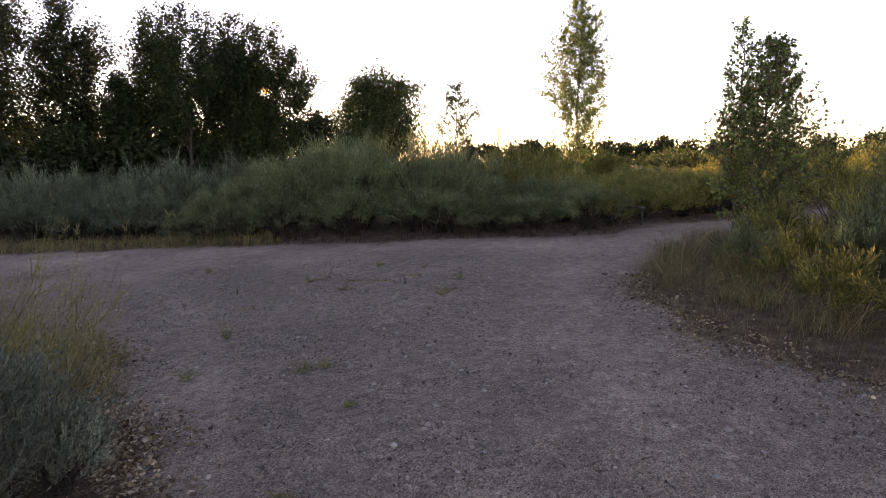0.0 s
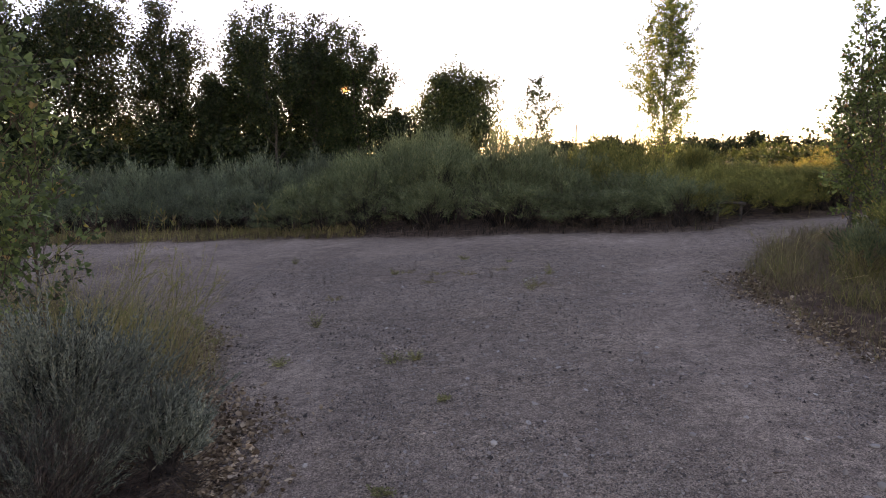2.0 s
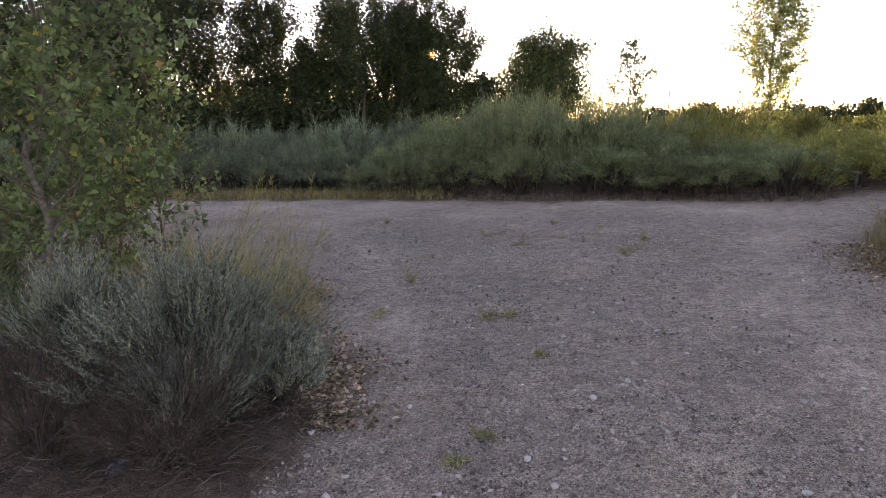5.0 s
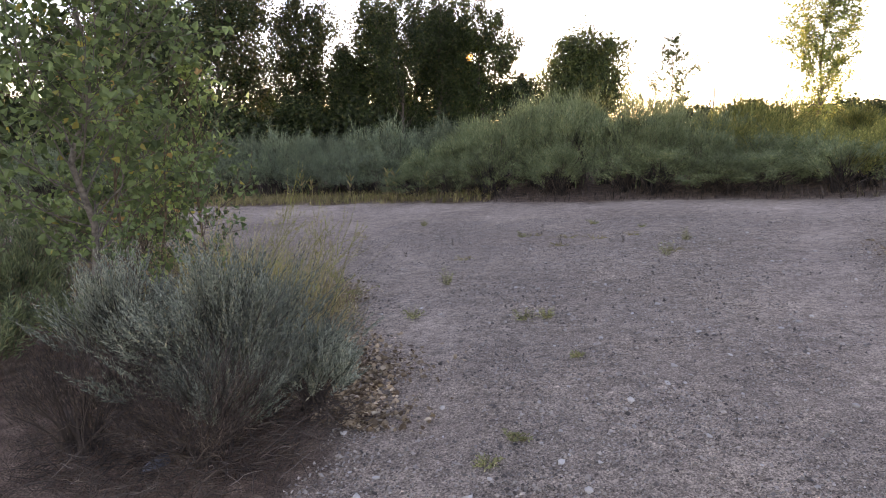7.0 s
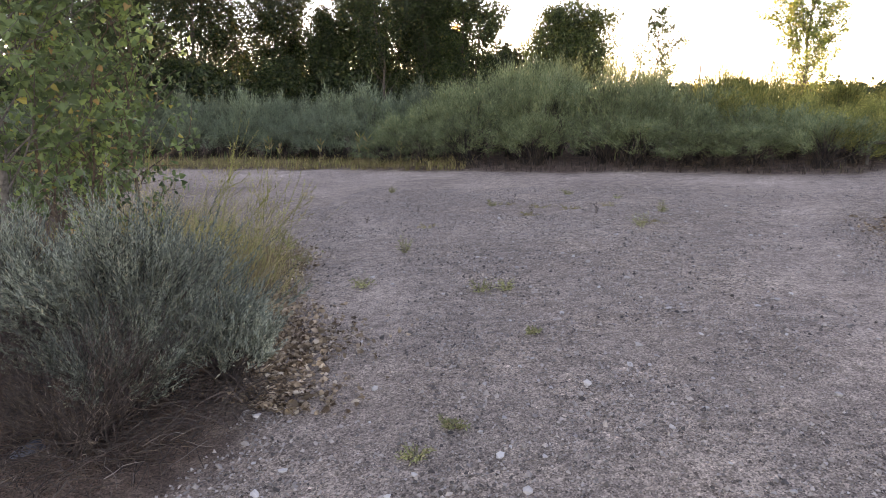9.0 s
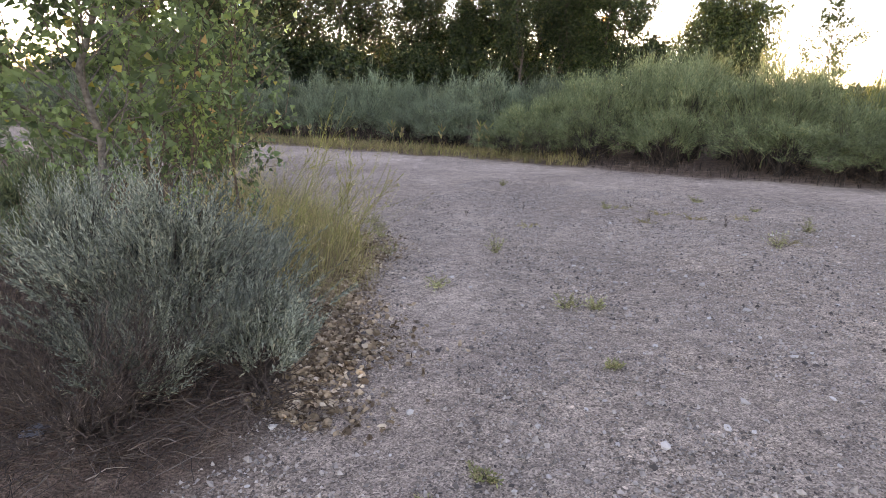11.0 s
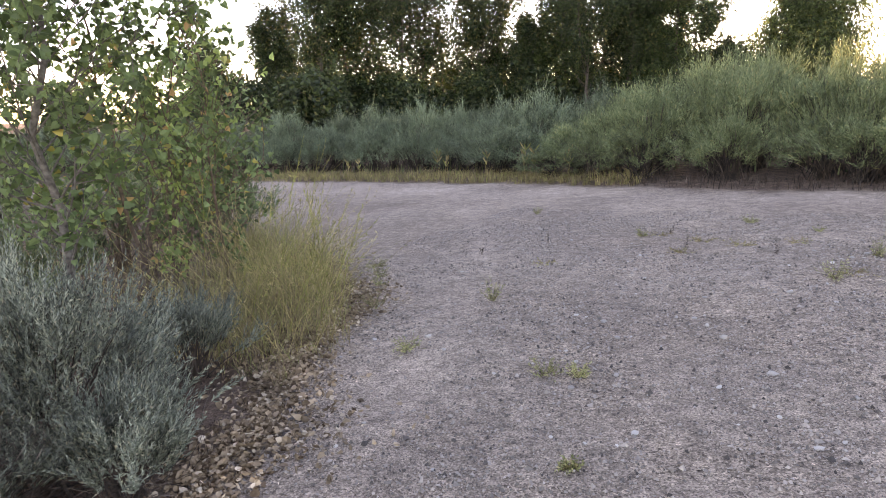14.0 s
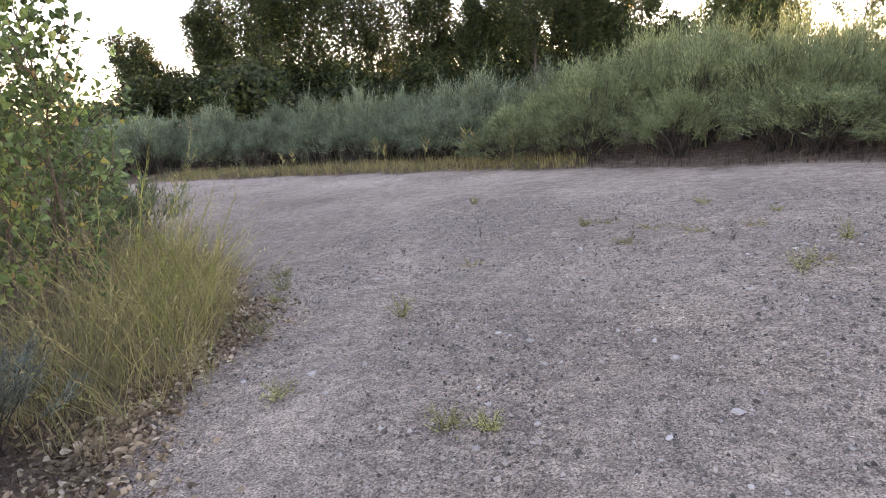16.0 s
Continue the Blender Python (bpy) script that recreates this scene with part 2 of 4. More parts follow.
# ---- building helpers ----
def mesh_from(name, verts, faces, mat, smooth=False):
    verts, faces = np.asarray(verts, np.float32), np.asarray(faces, np.int32)
    me = bpy.data.meshes.new(name)
    k = faces.shape[1]
    me.vertices.add(len(verts))
    me.vertices.foreach_set("co", verts.ravel())
    me.loops.add(faces.size)
    me.loops.foreach_set("vertex_index", faces.ravel())
    me.polygons.add(len(faces))
    me.polygons.foreach_set("loop_start", np.arange(0, faces.size, k, dtype=np.int32))
    me.polygons.foreach_set("use_smooth", np.full(len(faces), smooth))
    me.update(calc_edges=True)
    me.materials.append(mat)
    return me


def part(name, verts, faces, mat, parent, label="", smooth=False, kind=""):
    ob = new(name, mesh_from(name, verts, faces, mat, smooth))
    ob.parent = parent
    return tagged(ob, label, "", "", kind)


def thing(name, x, y, label, category, group="", z=None, turn=0.0):
    ob = new(name)
    ob.matrix_basis = pose(x, y, float(surface(np.array(x), np.array(y))) if z is None else z, 0, 0, turn)
    return tagged(ob, label, category, group)


def unit(v):
    return v / np.maximum(np.linalg.norm(v, axis=-1, keepdims=True), 1e-9)


def frames(d, rng):
    """Two directions square to each of d, turned at random about it."""
    a = unit(np.cross(d, unit(rng.normal(size=d.shape))))
    return a, np.cross(d, a)


def leaves(c, d, size, width, rng, fold=0.25):
    """Pointed leaves as folded pairs of triangles: base, side, tip, side."""
    a, b = frames(d, rng)
    s, w = size[:, None], (size * width)[:, None]
    mid = c + d * s * 0.42
    v = np.stack([c, mid + a * w * 0.5 + b * w * fold, c + d * s, mid - a * w * 0.5 + b * w * fold], 1)
    i = np.arange(len(c))[:, None] * 4
    return v.reshape(-1, 3), i + [[0, 1, 2, 3]]


def hearts(c, d, size, rng):
    """Broad triangular leaves with rounded shoulders, folded along the middle rib."""
    a, b = frames(d, rng)
    s = size[:, None]
    o = c + d * s * 0.28
    lift = b * s * rng.uniform(0.02, 0.2, (len(c), 1))
    v = np.stack([o, o + a * s * 0.36 - d * s * 0.02 + lift, o + a * s * 0.38 + d * s * 0.3 + lift, o + d * s * 0.95 - b * s * 0.08,
                  o - a * s * 0.38 + d * s * 0.3 + lift, o - a * s * 0.36 - d * s * 0.02 + lift, c, c + a * s * 0.015], 1)
    i = np.arange(len(c))[:, None] * 8
    return v.reshape(-1, 3), np.concatenate([i + [[0, 1, 2, 3]], i + [[0, 3, 4, 5]], i + [[0, 6, 7, 0]]][:2])


def tube(points, radii, sides=5):
    pts, k = np.asarray(points, float), len(points)
    d = unit(np.gradient(pts, axis=0))
    ref = np.array([0.31, 0.87, 0.38])
    a = unit(np.cross(d, ref))
    b = np.cross(d, a)
    ang = np.arange(sides) * 2 * math.pi / sides
    v = pts[:, None] + (a[:, None] * np.cos(ang)[None, :, None] + b[:, None] * np.sin(ang)[None, :, None]) * np.asarray(radii)[:, None, None]
    f = []
    for r in range(k - 1):
        for s in range(sides):
            t = (s + 1) % sides
            f.append((r * sides + s, r * sides + t, (r + 1) * sides + t, (r + 1) * sides + s))
    return v.reshape(-1, 3), np.array(f)


def joined(pieces):
    vs, fs, at = [], [], 0
    for v, f in pieces:
        vs.append(v)
        fs.append(f + at)
        at += len(v)
    return np.concatenate(vs), np.concatenate(fs)


def bend(start, way, length, rng, up=0.25, wobble=0.08, k=6):
    """A limb: it starts along way, and turns upwards (or droops, with up below 0)."""
    pts, p, d = [np.array(start, float)], np.array(start, float), np.array(way, float)
    for _ in range(k - 1):
        d = d + np.array([0, 0, up / k]) + rng.normal(size=3) * wobble
        d /= np.linalg.norm(d)
        p = p + d * length / (k - 1)
        pts.append(p.copy())
    return np.array(pts)


def along(pts, u):
    u = np.clip(u, 0, 0.9999) * (len(pts) - 1)
    i = u.astype(int)
    w = (u - i)[:, None]
    return pts[i] * (1 - w) + pts[i + 1] * w, unit(pts[i + 1] - pts[i])


def tree(name, label, x, y, h, r, seed, leaf_mat, bark, low=0.15, limbs=34, twigs=9, per_twig=9, size=0.14, thick=0.1, rise=0.5,
         widest=0.35, heart=False, droop=0.0, group="", stems=1, taper=0.85, lean=(0.0, 0.0), twig_len=0.28, category="tree", single_limbs=False, fine=True, blunt=0.08, gap=None):
    """A tree: one or several tapered trunks, limbs that shorten towards the top, twigs, and leaves along the twigs."""
    rng = np.random.default_rng(seed)
    ob = thing(name, x, y, label, category, group)
    wood, fol = [], []
    for st in range(stems):
        off = rng.normal(size=2) * (0.0 if stems == 1 else r * (0.3 if fine else 0.42))
        hh = h * (1.0 if st == 0 else rng.uniform(0.7, 0.97))
        top = np.array([off[0] + lean[0] * h, off[1] + lean[1] * h, hh])
        base = np.array([off[0] * 0.25, off[1] * 0.25, -0.05])
        trunk = np.linspace(base, top, 9) + np.concatenate([[np.zeros(3)], rng.normal(size=(8, 3)) * [0.012 * h, 0.012 * h, 0]])
        rad = thick * (1 - np.linspace(0, 1, 9) * taper) * (1 if st == 0 else 0.7)
        tv, tf = tube(trunk, rad, 7)
        part("trunk", tv, tf, bark, ob, "", True)
        for i in range(max(4, limbs // stems)):
            u = low + (1 - low) * ((i + rng.uniform(0, 0.9)) / max(4, limbs // stems)) ** 0.9
            p0, _ = along(trunk, np.array([u]))
            prof = (u - low) / (1 - low)
            shape = (prof / widest) ** 0.6 if prof < widest else max(blunt, 1 - ((prof - widest) / (1 - widest)) ** 1.6)
            ln = r * (0.3 + 0.65 * shape) * rng.uniform(0.65, 1.15) * (1 if prof < widest else shape ** 0.3)
            az = rng.uniform(0, 2 * math.pi) if stems > 1 else i * 2.4 + rng.uniform(-0.5, 0.5)
            way = unit(np.array([math.cos(az), math.sin(az), rise * rng.uniform(0.6, 1.4)]))
            ln = min(ln, (h * 1.03 - p0[0][2]) / max(0.3, way[2]))
            lp = bend(p0[0], way, ln, rng, 0.5 - 2.2 * droop)
            lr = np.linspace(max(0.004, thick * 0.3 * (1 - u)), 0.003, len(lp))
            if single_limbs:
                part("limb", *tube(lp, lr, 5), bark, ob)
            else:
                wood.append(tube(lp, lr, 4))
            for tu in rng.uniform(0.22, 1.0, int(np.clip(twigs * 1.35 * ln / r, 3, 2 * twigs))):
                q, qd = along(lp, np.array([tu]))
                w = unit(qd[0] * 0.8 + rng.normal(size=3) * 0.6 + np.array([0, 0, 0.25 - 2.0 * droop]))
                tp = bend(q[0], w, ln * twig_len * rng.uniform(0.5, 1.3) + size, rng, 0.2 - 3 * droop, 0.1, 4)
                if fine:
                    wood.append(tube(tp, np.linspace(0.004, 0.0015, 4) * (1 + 2 * thick), 3))
                fol.append(tp)
    if wood:
        wv, wf = joined(wood)
        part("branching", wv, wf, bark, ob, "", False, "stuff")
    tp = np.array(fol)
    n = len(tp) * per_twig
    who, u = np.repeat(np.arange(len(tp)), per_twig), rng.uniform(0.1, 1, n) * 2.999
    i = u.astype(int)
    w = (u - i)[:, None]
    c = tp[who, i] * (1 - w) + tp[who, i + 1] * w
    d = unit(tp[who, i + 1] - tp[who, i])
    d = unit(d * 0.5 + rng.normal(size=d.shape) * 0.7 - np.array([0, 0, 0.35 + droop]))
    sz = size * rng.uniform(0.6, 1.3, n)
    c = c + rng.normal(size=c.shape) * size * (0.5 if fine else 1.1)
    if gap:
        hole = np.array(gap[0]) - np.array(ob.matrix_basis.translation)
        keep = (((c - hole) / np.array(gap[1])) ** 2).sum(1) > rng.uniform(0.1, 1.0, len(c))
        c, d, sz = c[keep], d[keep], sz[keep]
    fv, ff = hearts(c, d, sz, rng) if heart else leaves(c, d, sz, 0.75 if droop == 0 else 0.45, rng)
    part("crown", fv, ff, leaf_mat, ob)
    return ob


def shrub(name, label, x, y, h, r, seed, leaf_mat, twig_mat, clumps=34, sprigs=14, per=13, leaf=0.05, width=0.16, group="", sprig_len=0.3, squash=1.0, bare_low=0.25, category="shrub", single_stems=False, puff=0.0):
    """A bushy shrub: stems from one root fan into clumps of upright feathery sprigs."""
    rng = np.random.default_rng(seed)
    ob = thing(name, x, y, label, category, group)
    wood, base, way, length = [], [], [], []
    for i in range(clumps):
        az, t = rng.uniform(0, 2 * math.pi), math.sqrt(rng.uniform(0, 1))
        rr = r * t * (0.8 + 0.25 * math.sin(az * 3 + seed))
        top = h * (bare_low + (1 - bare_low) * math.sqrt(max(0.0, 1 - t * t)) * rng.uniform(0.72, 1.0)) * rng.uniform(0.75, 1.0)
        tip = np.array([rr * math.cos(az), rr * math.sin(az) * squash, top])
        root = np.array([rng.normal() * r * 0.12, rng.normal() * r * 0.12, -0.03])
        ctrl = np.array([tip[0] * 0.35, tip[1] * 0.35, top * 0.55])
        us = np.linspace(0, 1, 5)[:, None]
        pts = root * (1 - us) ** 2 + 2 * ctrl * us * (1 - us) + tip * us ** 2
        wood.append(tube(pts, np.linspace(0.008, 0.002, 5) * (0.6 + 0.4 * h), 3))
        for _ in range(sprigs):
            u = np.array([rng.uniform(0.78 if puff else 0.6, 1.0)])
            p, d = along(pts, u)
            out = np.array([math.cos(az), math.sin(az), 0]) * t
            w = unit(d[0] * 0.6 + out * 0.5 + np.array([0, 0, 0.8]) + rng.normal(size=3) * (0.3 if puff else 0.24))
            base.append(p[0] + rng.normal(size=3) * (puff or 0.04 * r))
            way.append(w)
            length.append(sprig_len * rng.uniform(0.55, 1.25))
    if single_stems:
        for v, f in wood:
            part("stem", v, f, twig_mat, ob)
    else:
        part("stem_work", *joined(wood), twig_mat, ob, "", False, "stuff")
    base, way, length = np.array(base), np.array(way), np.array(length)
    who, u = np.repeat(np.arange(len(base)), per), np.tile((np.arange(per) + 0.5) / per, len(base))
    c = base[who] + way[who] * (u * length[who])[:, None]
    d = unit(way[who] * (1.0 if puff else 1.15) + rng.normal(size=c.shape) * (0.5 if puff else 0.42))
    sz = leaf * rng.uniform(0.6, 1.4, len(c)) * (1.15 - 0.5 * u)
    fv, ff = leaves(c, d, sz, width, rng, 0.1)
    part("foliage", fv, ff, leaf_mat, ob)
    return ob


def blades(c, h, lean, rng, width=0.006):
    """Grass blades: each a bent strip that narrows to its tip."""
    n = len(c)
    az = rng.uniform(0, 2 * math.pi, n)
    o = np.stack([np.cos(az), np.sin(az), np.zeros(n)], 1) * (lean * h)[:, None]
    side = np.stack([-np.sin(az), np.cos(az), np.zeros(n)], 1) * width / 2
    up = np.array([0, 0, 1.0]) * h[:, None]
    m, t = c + up * 0.55 + o * 0.3, c + up + o
    v = np.stack([c - side, c + side, m + side * 0.8, m - side * 0.8, t + side * 0.2, t - side * 0.2], 1)
    i = np.arange(n)[:, None] * 6
    return v.reshape(-1, 3), np.concatenate([i + [[0, 1, 2, 3]], i + [[3, 2, 4, 5]]])

# ---- the ground: one sheet to the horizon ----
def ground_lines(lo, hi, step, reach):
    inner = np.arange(lo, hi + step / 2, step)
    out = np.cumsum(np.geomspace(step * 1.5, reach * 0.25, 26))
    return np.concatenate([(lo - out)[::-1], inner, hi + out])


def trodden(x, y, edge, rough):
    """How far the gravel is packed smooth and pale: along the far side and where the path bends past the bed across."""
    near_far = np.interp(x, [p[0] for p in FAR_EDGE], [p[1] for p in FAR_EDGE]) - y
    band = np.clip(1.35 - near_far / 2.3 + 0.55 * rough, 0, 1)
    track = np.clip(1.2 - np.abs(x - np.interp(y, [2, 4, 6, 8, 10], [1.6, 1.35, 1.25, 1.7, 2.6])) / 0.55 + 0.6 * rough, 0, 1) * 0.8
    west = np.clip(1.0 - np.abs(x - np.interp(y, [2, 4, 6, 8, 10], [-0.9, -1.55, -2.4, -3.4, -5.0])) / 0.4 + 0.7 * rough, 0, 1) * 0.55
    return np.where(edge > 0, np.maximum(band, np.maximum(track, west)), 0)


def build_ground():
    xs, ys = ground_lines(-14, 10, 0.1, 3000), ground_lines(-3, 16, 0.1, 3000)
    gx, gy = np.meshgrid(xs, ys)
    edge = bare(gx, gy)
    rough = grain(gx, gy)
    z = surface(gx, gy)
    nx, ny = len(xs), len(ys)
    i = (np.arange(ny - 1)[:, None] * nx + np.arange(nx - 1)[None]).ravel()
    me = mesh_from("ground", np.stack([gx, gy, z], -1).reshape(-1, 3), np.stack([i, i + 1, i + nx + 1, i + nx], 1), GROUND, True)
    at = me.attributes.new("soil", "FLOAT", "POINT")
    at.data.foreach_set("value", np.clip(0.5 - (edge + 0.28 * rough) / 0.45, 0, 1).astype(np.float32).ravel())
    at = me.attributes.new("packed", "FLOAT", "POINT")
    at.data.foreach_set("value", trodden(gx, gy, edge, rough).astype(np.float32).ravel())
    return tagged(new("ground", me), "grey crushed gravel clearing edged by dry brown soil", "ground", "", "structure")


build_ground()


def pebble_shape(rng, flat=0.6):
    bm = bmesh.new()
    bmesh.ops.create_icosphere(bm, subdivisions=1, radius=0.5)
    v = np.array([p.co[:] for p in bm.verts])
    f = np.array([[q.index for q in p.verts] for p in bm.faces])
    bm.free()
    v = v * (1 + rng.normal(size=(len(v), 1)) * 0.24) * [1, rng.uniform(0.65, 0.95), flat * rng.uniform(0.7, 1.1)]
    return v, f


def build_pebbles():
    """Loose gravel too small and too many to count."""
    rng = np.random.default_rng(11)
    octa = np.array([(1, 0, 0), (0, 1, 0), (-1, 0, 0), (0, -1, 0), (0, 0, 1.0), (0, 0, -1)]) * 0.5
    of = np.array([(0, 1, 4), (1, 2, 4), (2, 3, 4), (3, 0, 4), (1, 0, 5), (2, 1, 5), (3, 2, 5), (0, 3, 5)])[:4]
    n = 210000
    y = 1.4 + 8.6 * rng.uniform(0, 1, n) ** 1.4
    x = rng.uniform(-4.2, 3.8, n)
    edge, rough = bare(x, y), grain(x, y)
    ok = (edge > -0.12) & (grain(x * 1.7 + 5, y * 1.7) + rng.normal(size=n) * 0.35 > -0.25 + 0.75 * trodden(x, y, edge, rough))
    x, y = x[ok], y[ok]
    n = len(x)
    s = np.clip(rng.lognormal(math.log(0.0092), 0.5, n), 0.004, 0.034)
    a = rng.uniform(0, 2 * math.pi, n)
    v = octa[None] * s[:, None, None] * np.stack([np.ones(n), rng.uniform(0.5, 1, n), rng.uniform(0.6, 1.3, n)], 1)[:, None]
    v = v + rng.normal(size=v.shape) * s[:, None, None] * 0.1
    ca, sa = np.cos(a)[:, None], np.sin(a)[:, None]
    v = np.stack([v[..., 0] * ca - v[..., 1] * sa, v[..., 0] * sa + v[..., 1] * ca, v[..., 2]], -1)
    v += np.stack([x, y, surface(x, y) + 0.003], 1)[:, None]
    f = of[None] + (np.arange(n) * 6)[:, None, None]
    me = mesh_from("gravel", v.reshape(-1, 3), f.reshape(-1, 3), PEBBLE)
    tagged(new("gravel", me), "loose grey gravel scattered over the clearing", "gravel", "", "stuff")


build_pebbles()

# ---- distance: pale far trees, masts ----
rng0 = np.random.default_rng(5)
FAR_TREES = [(8, 4.2, 3), (13, 3.6, 4), (19, 3.2, 3), (22.5, 6.2, 3.6), (27, 4.0, 3.4), (34, 3.8, 4), (40, 4.6, 4), (44, 4.9, 3.2), (48.5, 5.0, 3.0), (53, 5.0, 3.4), (58, 3.8, 4), (64, 3.8, 4), (71, 3.8, 5), (79, 4, 5), (88, 4, 6), (98, 5, 7), (110, 6, 8)]
for k, (fx, fh, fr) in enumerate(FAR_TREES):
    fh, fr = fh * 0.85 * rng0.uniform(0.7, 1.1), fr * 0.8
    tree("distant_tree", "dark rounded tree on the far horizon", fx, 152 - 0.12 * fx, fh, fr, 900 + k, DARK_BACKLIT, BARK_DARK, low=0.0, limbs=26, twigs=6, per_twig=9, size=0.75, thick=0.2, rise=0.7, widest=0.35, fine=False, group="far tree line")


def mast(x, y, h, bar, label):
    ob = thing("mast", x, y, label, "mast", "distant masts")
    v, f = tube([(0, 0, -0.3), (0, 0, h * 0.5), (0, 0, h)], [0.26, 0.22, 0.18], 8)
    part("pole", v, f, METAL, ob)
    if bar:
        v, f = tube([(-bar, 0, h - 0.3), (0, 0, h - 0.25), (bar, 0, h - 0.3)], [0.14, 0.16, 0.14], 6)
        part("crossarm", v, f, METAL, ob)


def slab(x0, x1, y0, y1, z0, z1, inset=0.0):
    v = [(x0, y0, z0), (x1, y0, z0), (x1, y1, z0), (x0, y1, z0), (x0 + inset, y0 + inset * 0.4, z1), (x1 - inset, y0 + inset * 0.4, z1), (x1 - inset, y1 - inset * 0.4, z1), (x0 + inset, y1 - inset * 0.4, z1)]
    return np.array(v), np.array([(3, 2, 1, 0), (4, 5, 6, 7), (0, 1, 5, 4), (1, 2, 6, 5), (2, 3, 7, 6), (3, 0, 4, 7)])


def parked_car(x, y, turn):
    ob = thing("parked_car", x, y, "dark grey parked car half hidden behind sunlit brush", "car", turn=turn)
    part("body", *joined([slab(-2.1, 2.1, -0.86, 0.86, 0.3, 0.62, 0.06), slab(-2.05, 2.05, -0.84, 0.84, 0.62, 0.88, 0.14)]), METAL, ob)
    part("cabin", *slab(-1.35, 1.0, -0.76, 0.76, 0.88, 1.38, 0.38), BOULDER, ob)
    part("roof", *slab(-1.0, 0.65, -0.63, 0.63, 1.382, 1.43, 0.08), METAL, ob)
    for wx in (-1.3, 1.3):
        for wy in (-0.86, 0.66):
            v, f = tube([(wx, wy, 0.32), (wx, wy + 0.1, 0.32), (wx, wy + 0.2, 0.32)], [0.32, 0.32, 0.31], 14)
            part("wheel", v, f, BARK_DARK, ob)


parked_car(22.6, 130, 8)
mast(19.4, 198, 11.6, 0, "slender grey mast standing behind the brush")
mast(67.5, 189, 6.3, 0.9, "grey utility pole with a short crossarm")

# ---- the grove behind the brush ----
GROVE = [  # x, y, height, spread
    (-40.3, 29.6, 5.9, 1.7), (-38.6, 30.2, 4.6, 1.3), (-35.4, 32.4, 7.9, 1.9), (-34.2, 33.4, 8.4, 2.0),
    (-29.0, 32.2, 10.6, 3.4), (-26.6, 34.2, 11.4, 3.6), (-24.0, 36.2, 11.7, 3.6), (-21.9, 37.6, 10.6, 2.8),
    (-19.9, 38.6, 6.3, 1.5), (-18.7, 39.2, 6.0, 1.4),
    (-17.2, 39.8, 9.7, 2.6), (-15.3, 40.6, 9.9, 2.8), (-13.6, 41.2, 9.7, 2.3), (-12.4, 41.8, 9.5, 2.1), (-10.2, 42.2, 9.2, 2.5)]
# backlit darkness of the grove comes partly from its near-black leaf colour
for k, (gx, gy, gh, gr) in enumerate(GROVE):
    tree("grove_tree", "tall poplar in the grove, coloured dark as backlit by the low sun", gx, gy, gh + 0.7, gr * 1.16, 300 + k, DARK_BACKLIT, BARK_DARK, low=0.04, limbs=int(52 + 24 * gr), twigs=12, per_twig=20, size=0.162, thick=0.15, rise=1.05, widest=0.42, stems=3, twig_len=0.38, fine=False, blunt=0.36, group="grove of dark poplars", gap=((-11.3, 42.0, 5.5), (0.5, 2.5, 0.5)))
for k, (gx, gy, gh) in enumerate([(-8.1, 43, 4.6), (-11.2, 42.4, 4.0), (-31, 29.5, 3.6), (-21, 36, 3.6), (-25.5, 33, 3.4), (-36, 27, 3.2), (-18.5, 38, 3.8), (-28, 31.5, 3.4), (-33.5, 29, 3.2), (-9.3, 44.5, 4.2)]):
    tree("grove_sapling", "low undergrowth tree at the foot of the grove, coloured dark as backlit", gx, gy, gh, 2.4, 350 + k, DARK_BACKLIT, BARK_DARK, low=0.0, limbs=34, twigs=9, per_twig=14, size=0.22, thick=0.07, rise=0.8, widest=0.35, fine=False, group="undergrowth of the grove")
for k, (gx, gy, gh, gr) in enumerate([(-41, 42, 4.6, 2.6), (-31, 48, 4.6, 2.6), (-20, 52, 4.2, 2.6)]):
    tree("grove_tree", "leafy tree deeper in the grove, coloured dark as backlit", gx, gy, gh, gr, 380 + k, DARK_BACKLIT, BARK_DARK, low=0.0, limbs=44, twigs=9, per_twig=10, size=0.3, thick=0.18, rise=0.9, widest=0.35, fine=False, group="grove of dark poplars")
thicket = tree("thicket", "leafy thicket on the floor of the grove, coloured dark as backlit", -30, 44, 3.0, 2.6, 370, DARK_BACKLIT, BARK_DARK, low=0.0, limbs=30, twigs=9, per_twig=9, size=0.32, thick=0.06, rise=0.5, widest=0.25, group="thickets under the grove", fine=False, category="thicket")
rngt = np.random.default_rng(372)
for tx, ty in [(-6, 46), (-9.5, 47), (-13, 46), (-16.5, 44), (-20, 42.5), (-23.5, 41), (-26.5, 38.5), (-29.5, 36.5), (-32.5, 34.5), (-35.5, 33), (-38.5, 29.5), (-41.5, 26.5), (-33, 40), (-38, 37), (-17.5, 37.5), (-22, 34.8), (-27, 31.5), (-31.5, 28.8), (-36.5, 24.5), (-40, 20), (-12.8, 39.4), (-15, 42.5), (-18, 41), (-21.5, 39.5), (-24.5, 38), (-28, 35.5), (-31, 33.5), (-34, 31.5), (-37, 28), (-22.3, 31.0), (-24.2, 25.2), (-25.8, 26.7)]:
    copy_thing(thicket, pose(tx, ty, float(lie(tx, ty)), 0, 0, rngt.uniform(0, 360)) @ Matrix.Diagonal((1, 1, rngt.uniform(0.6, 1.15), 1)))
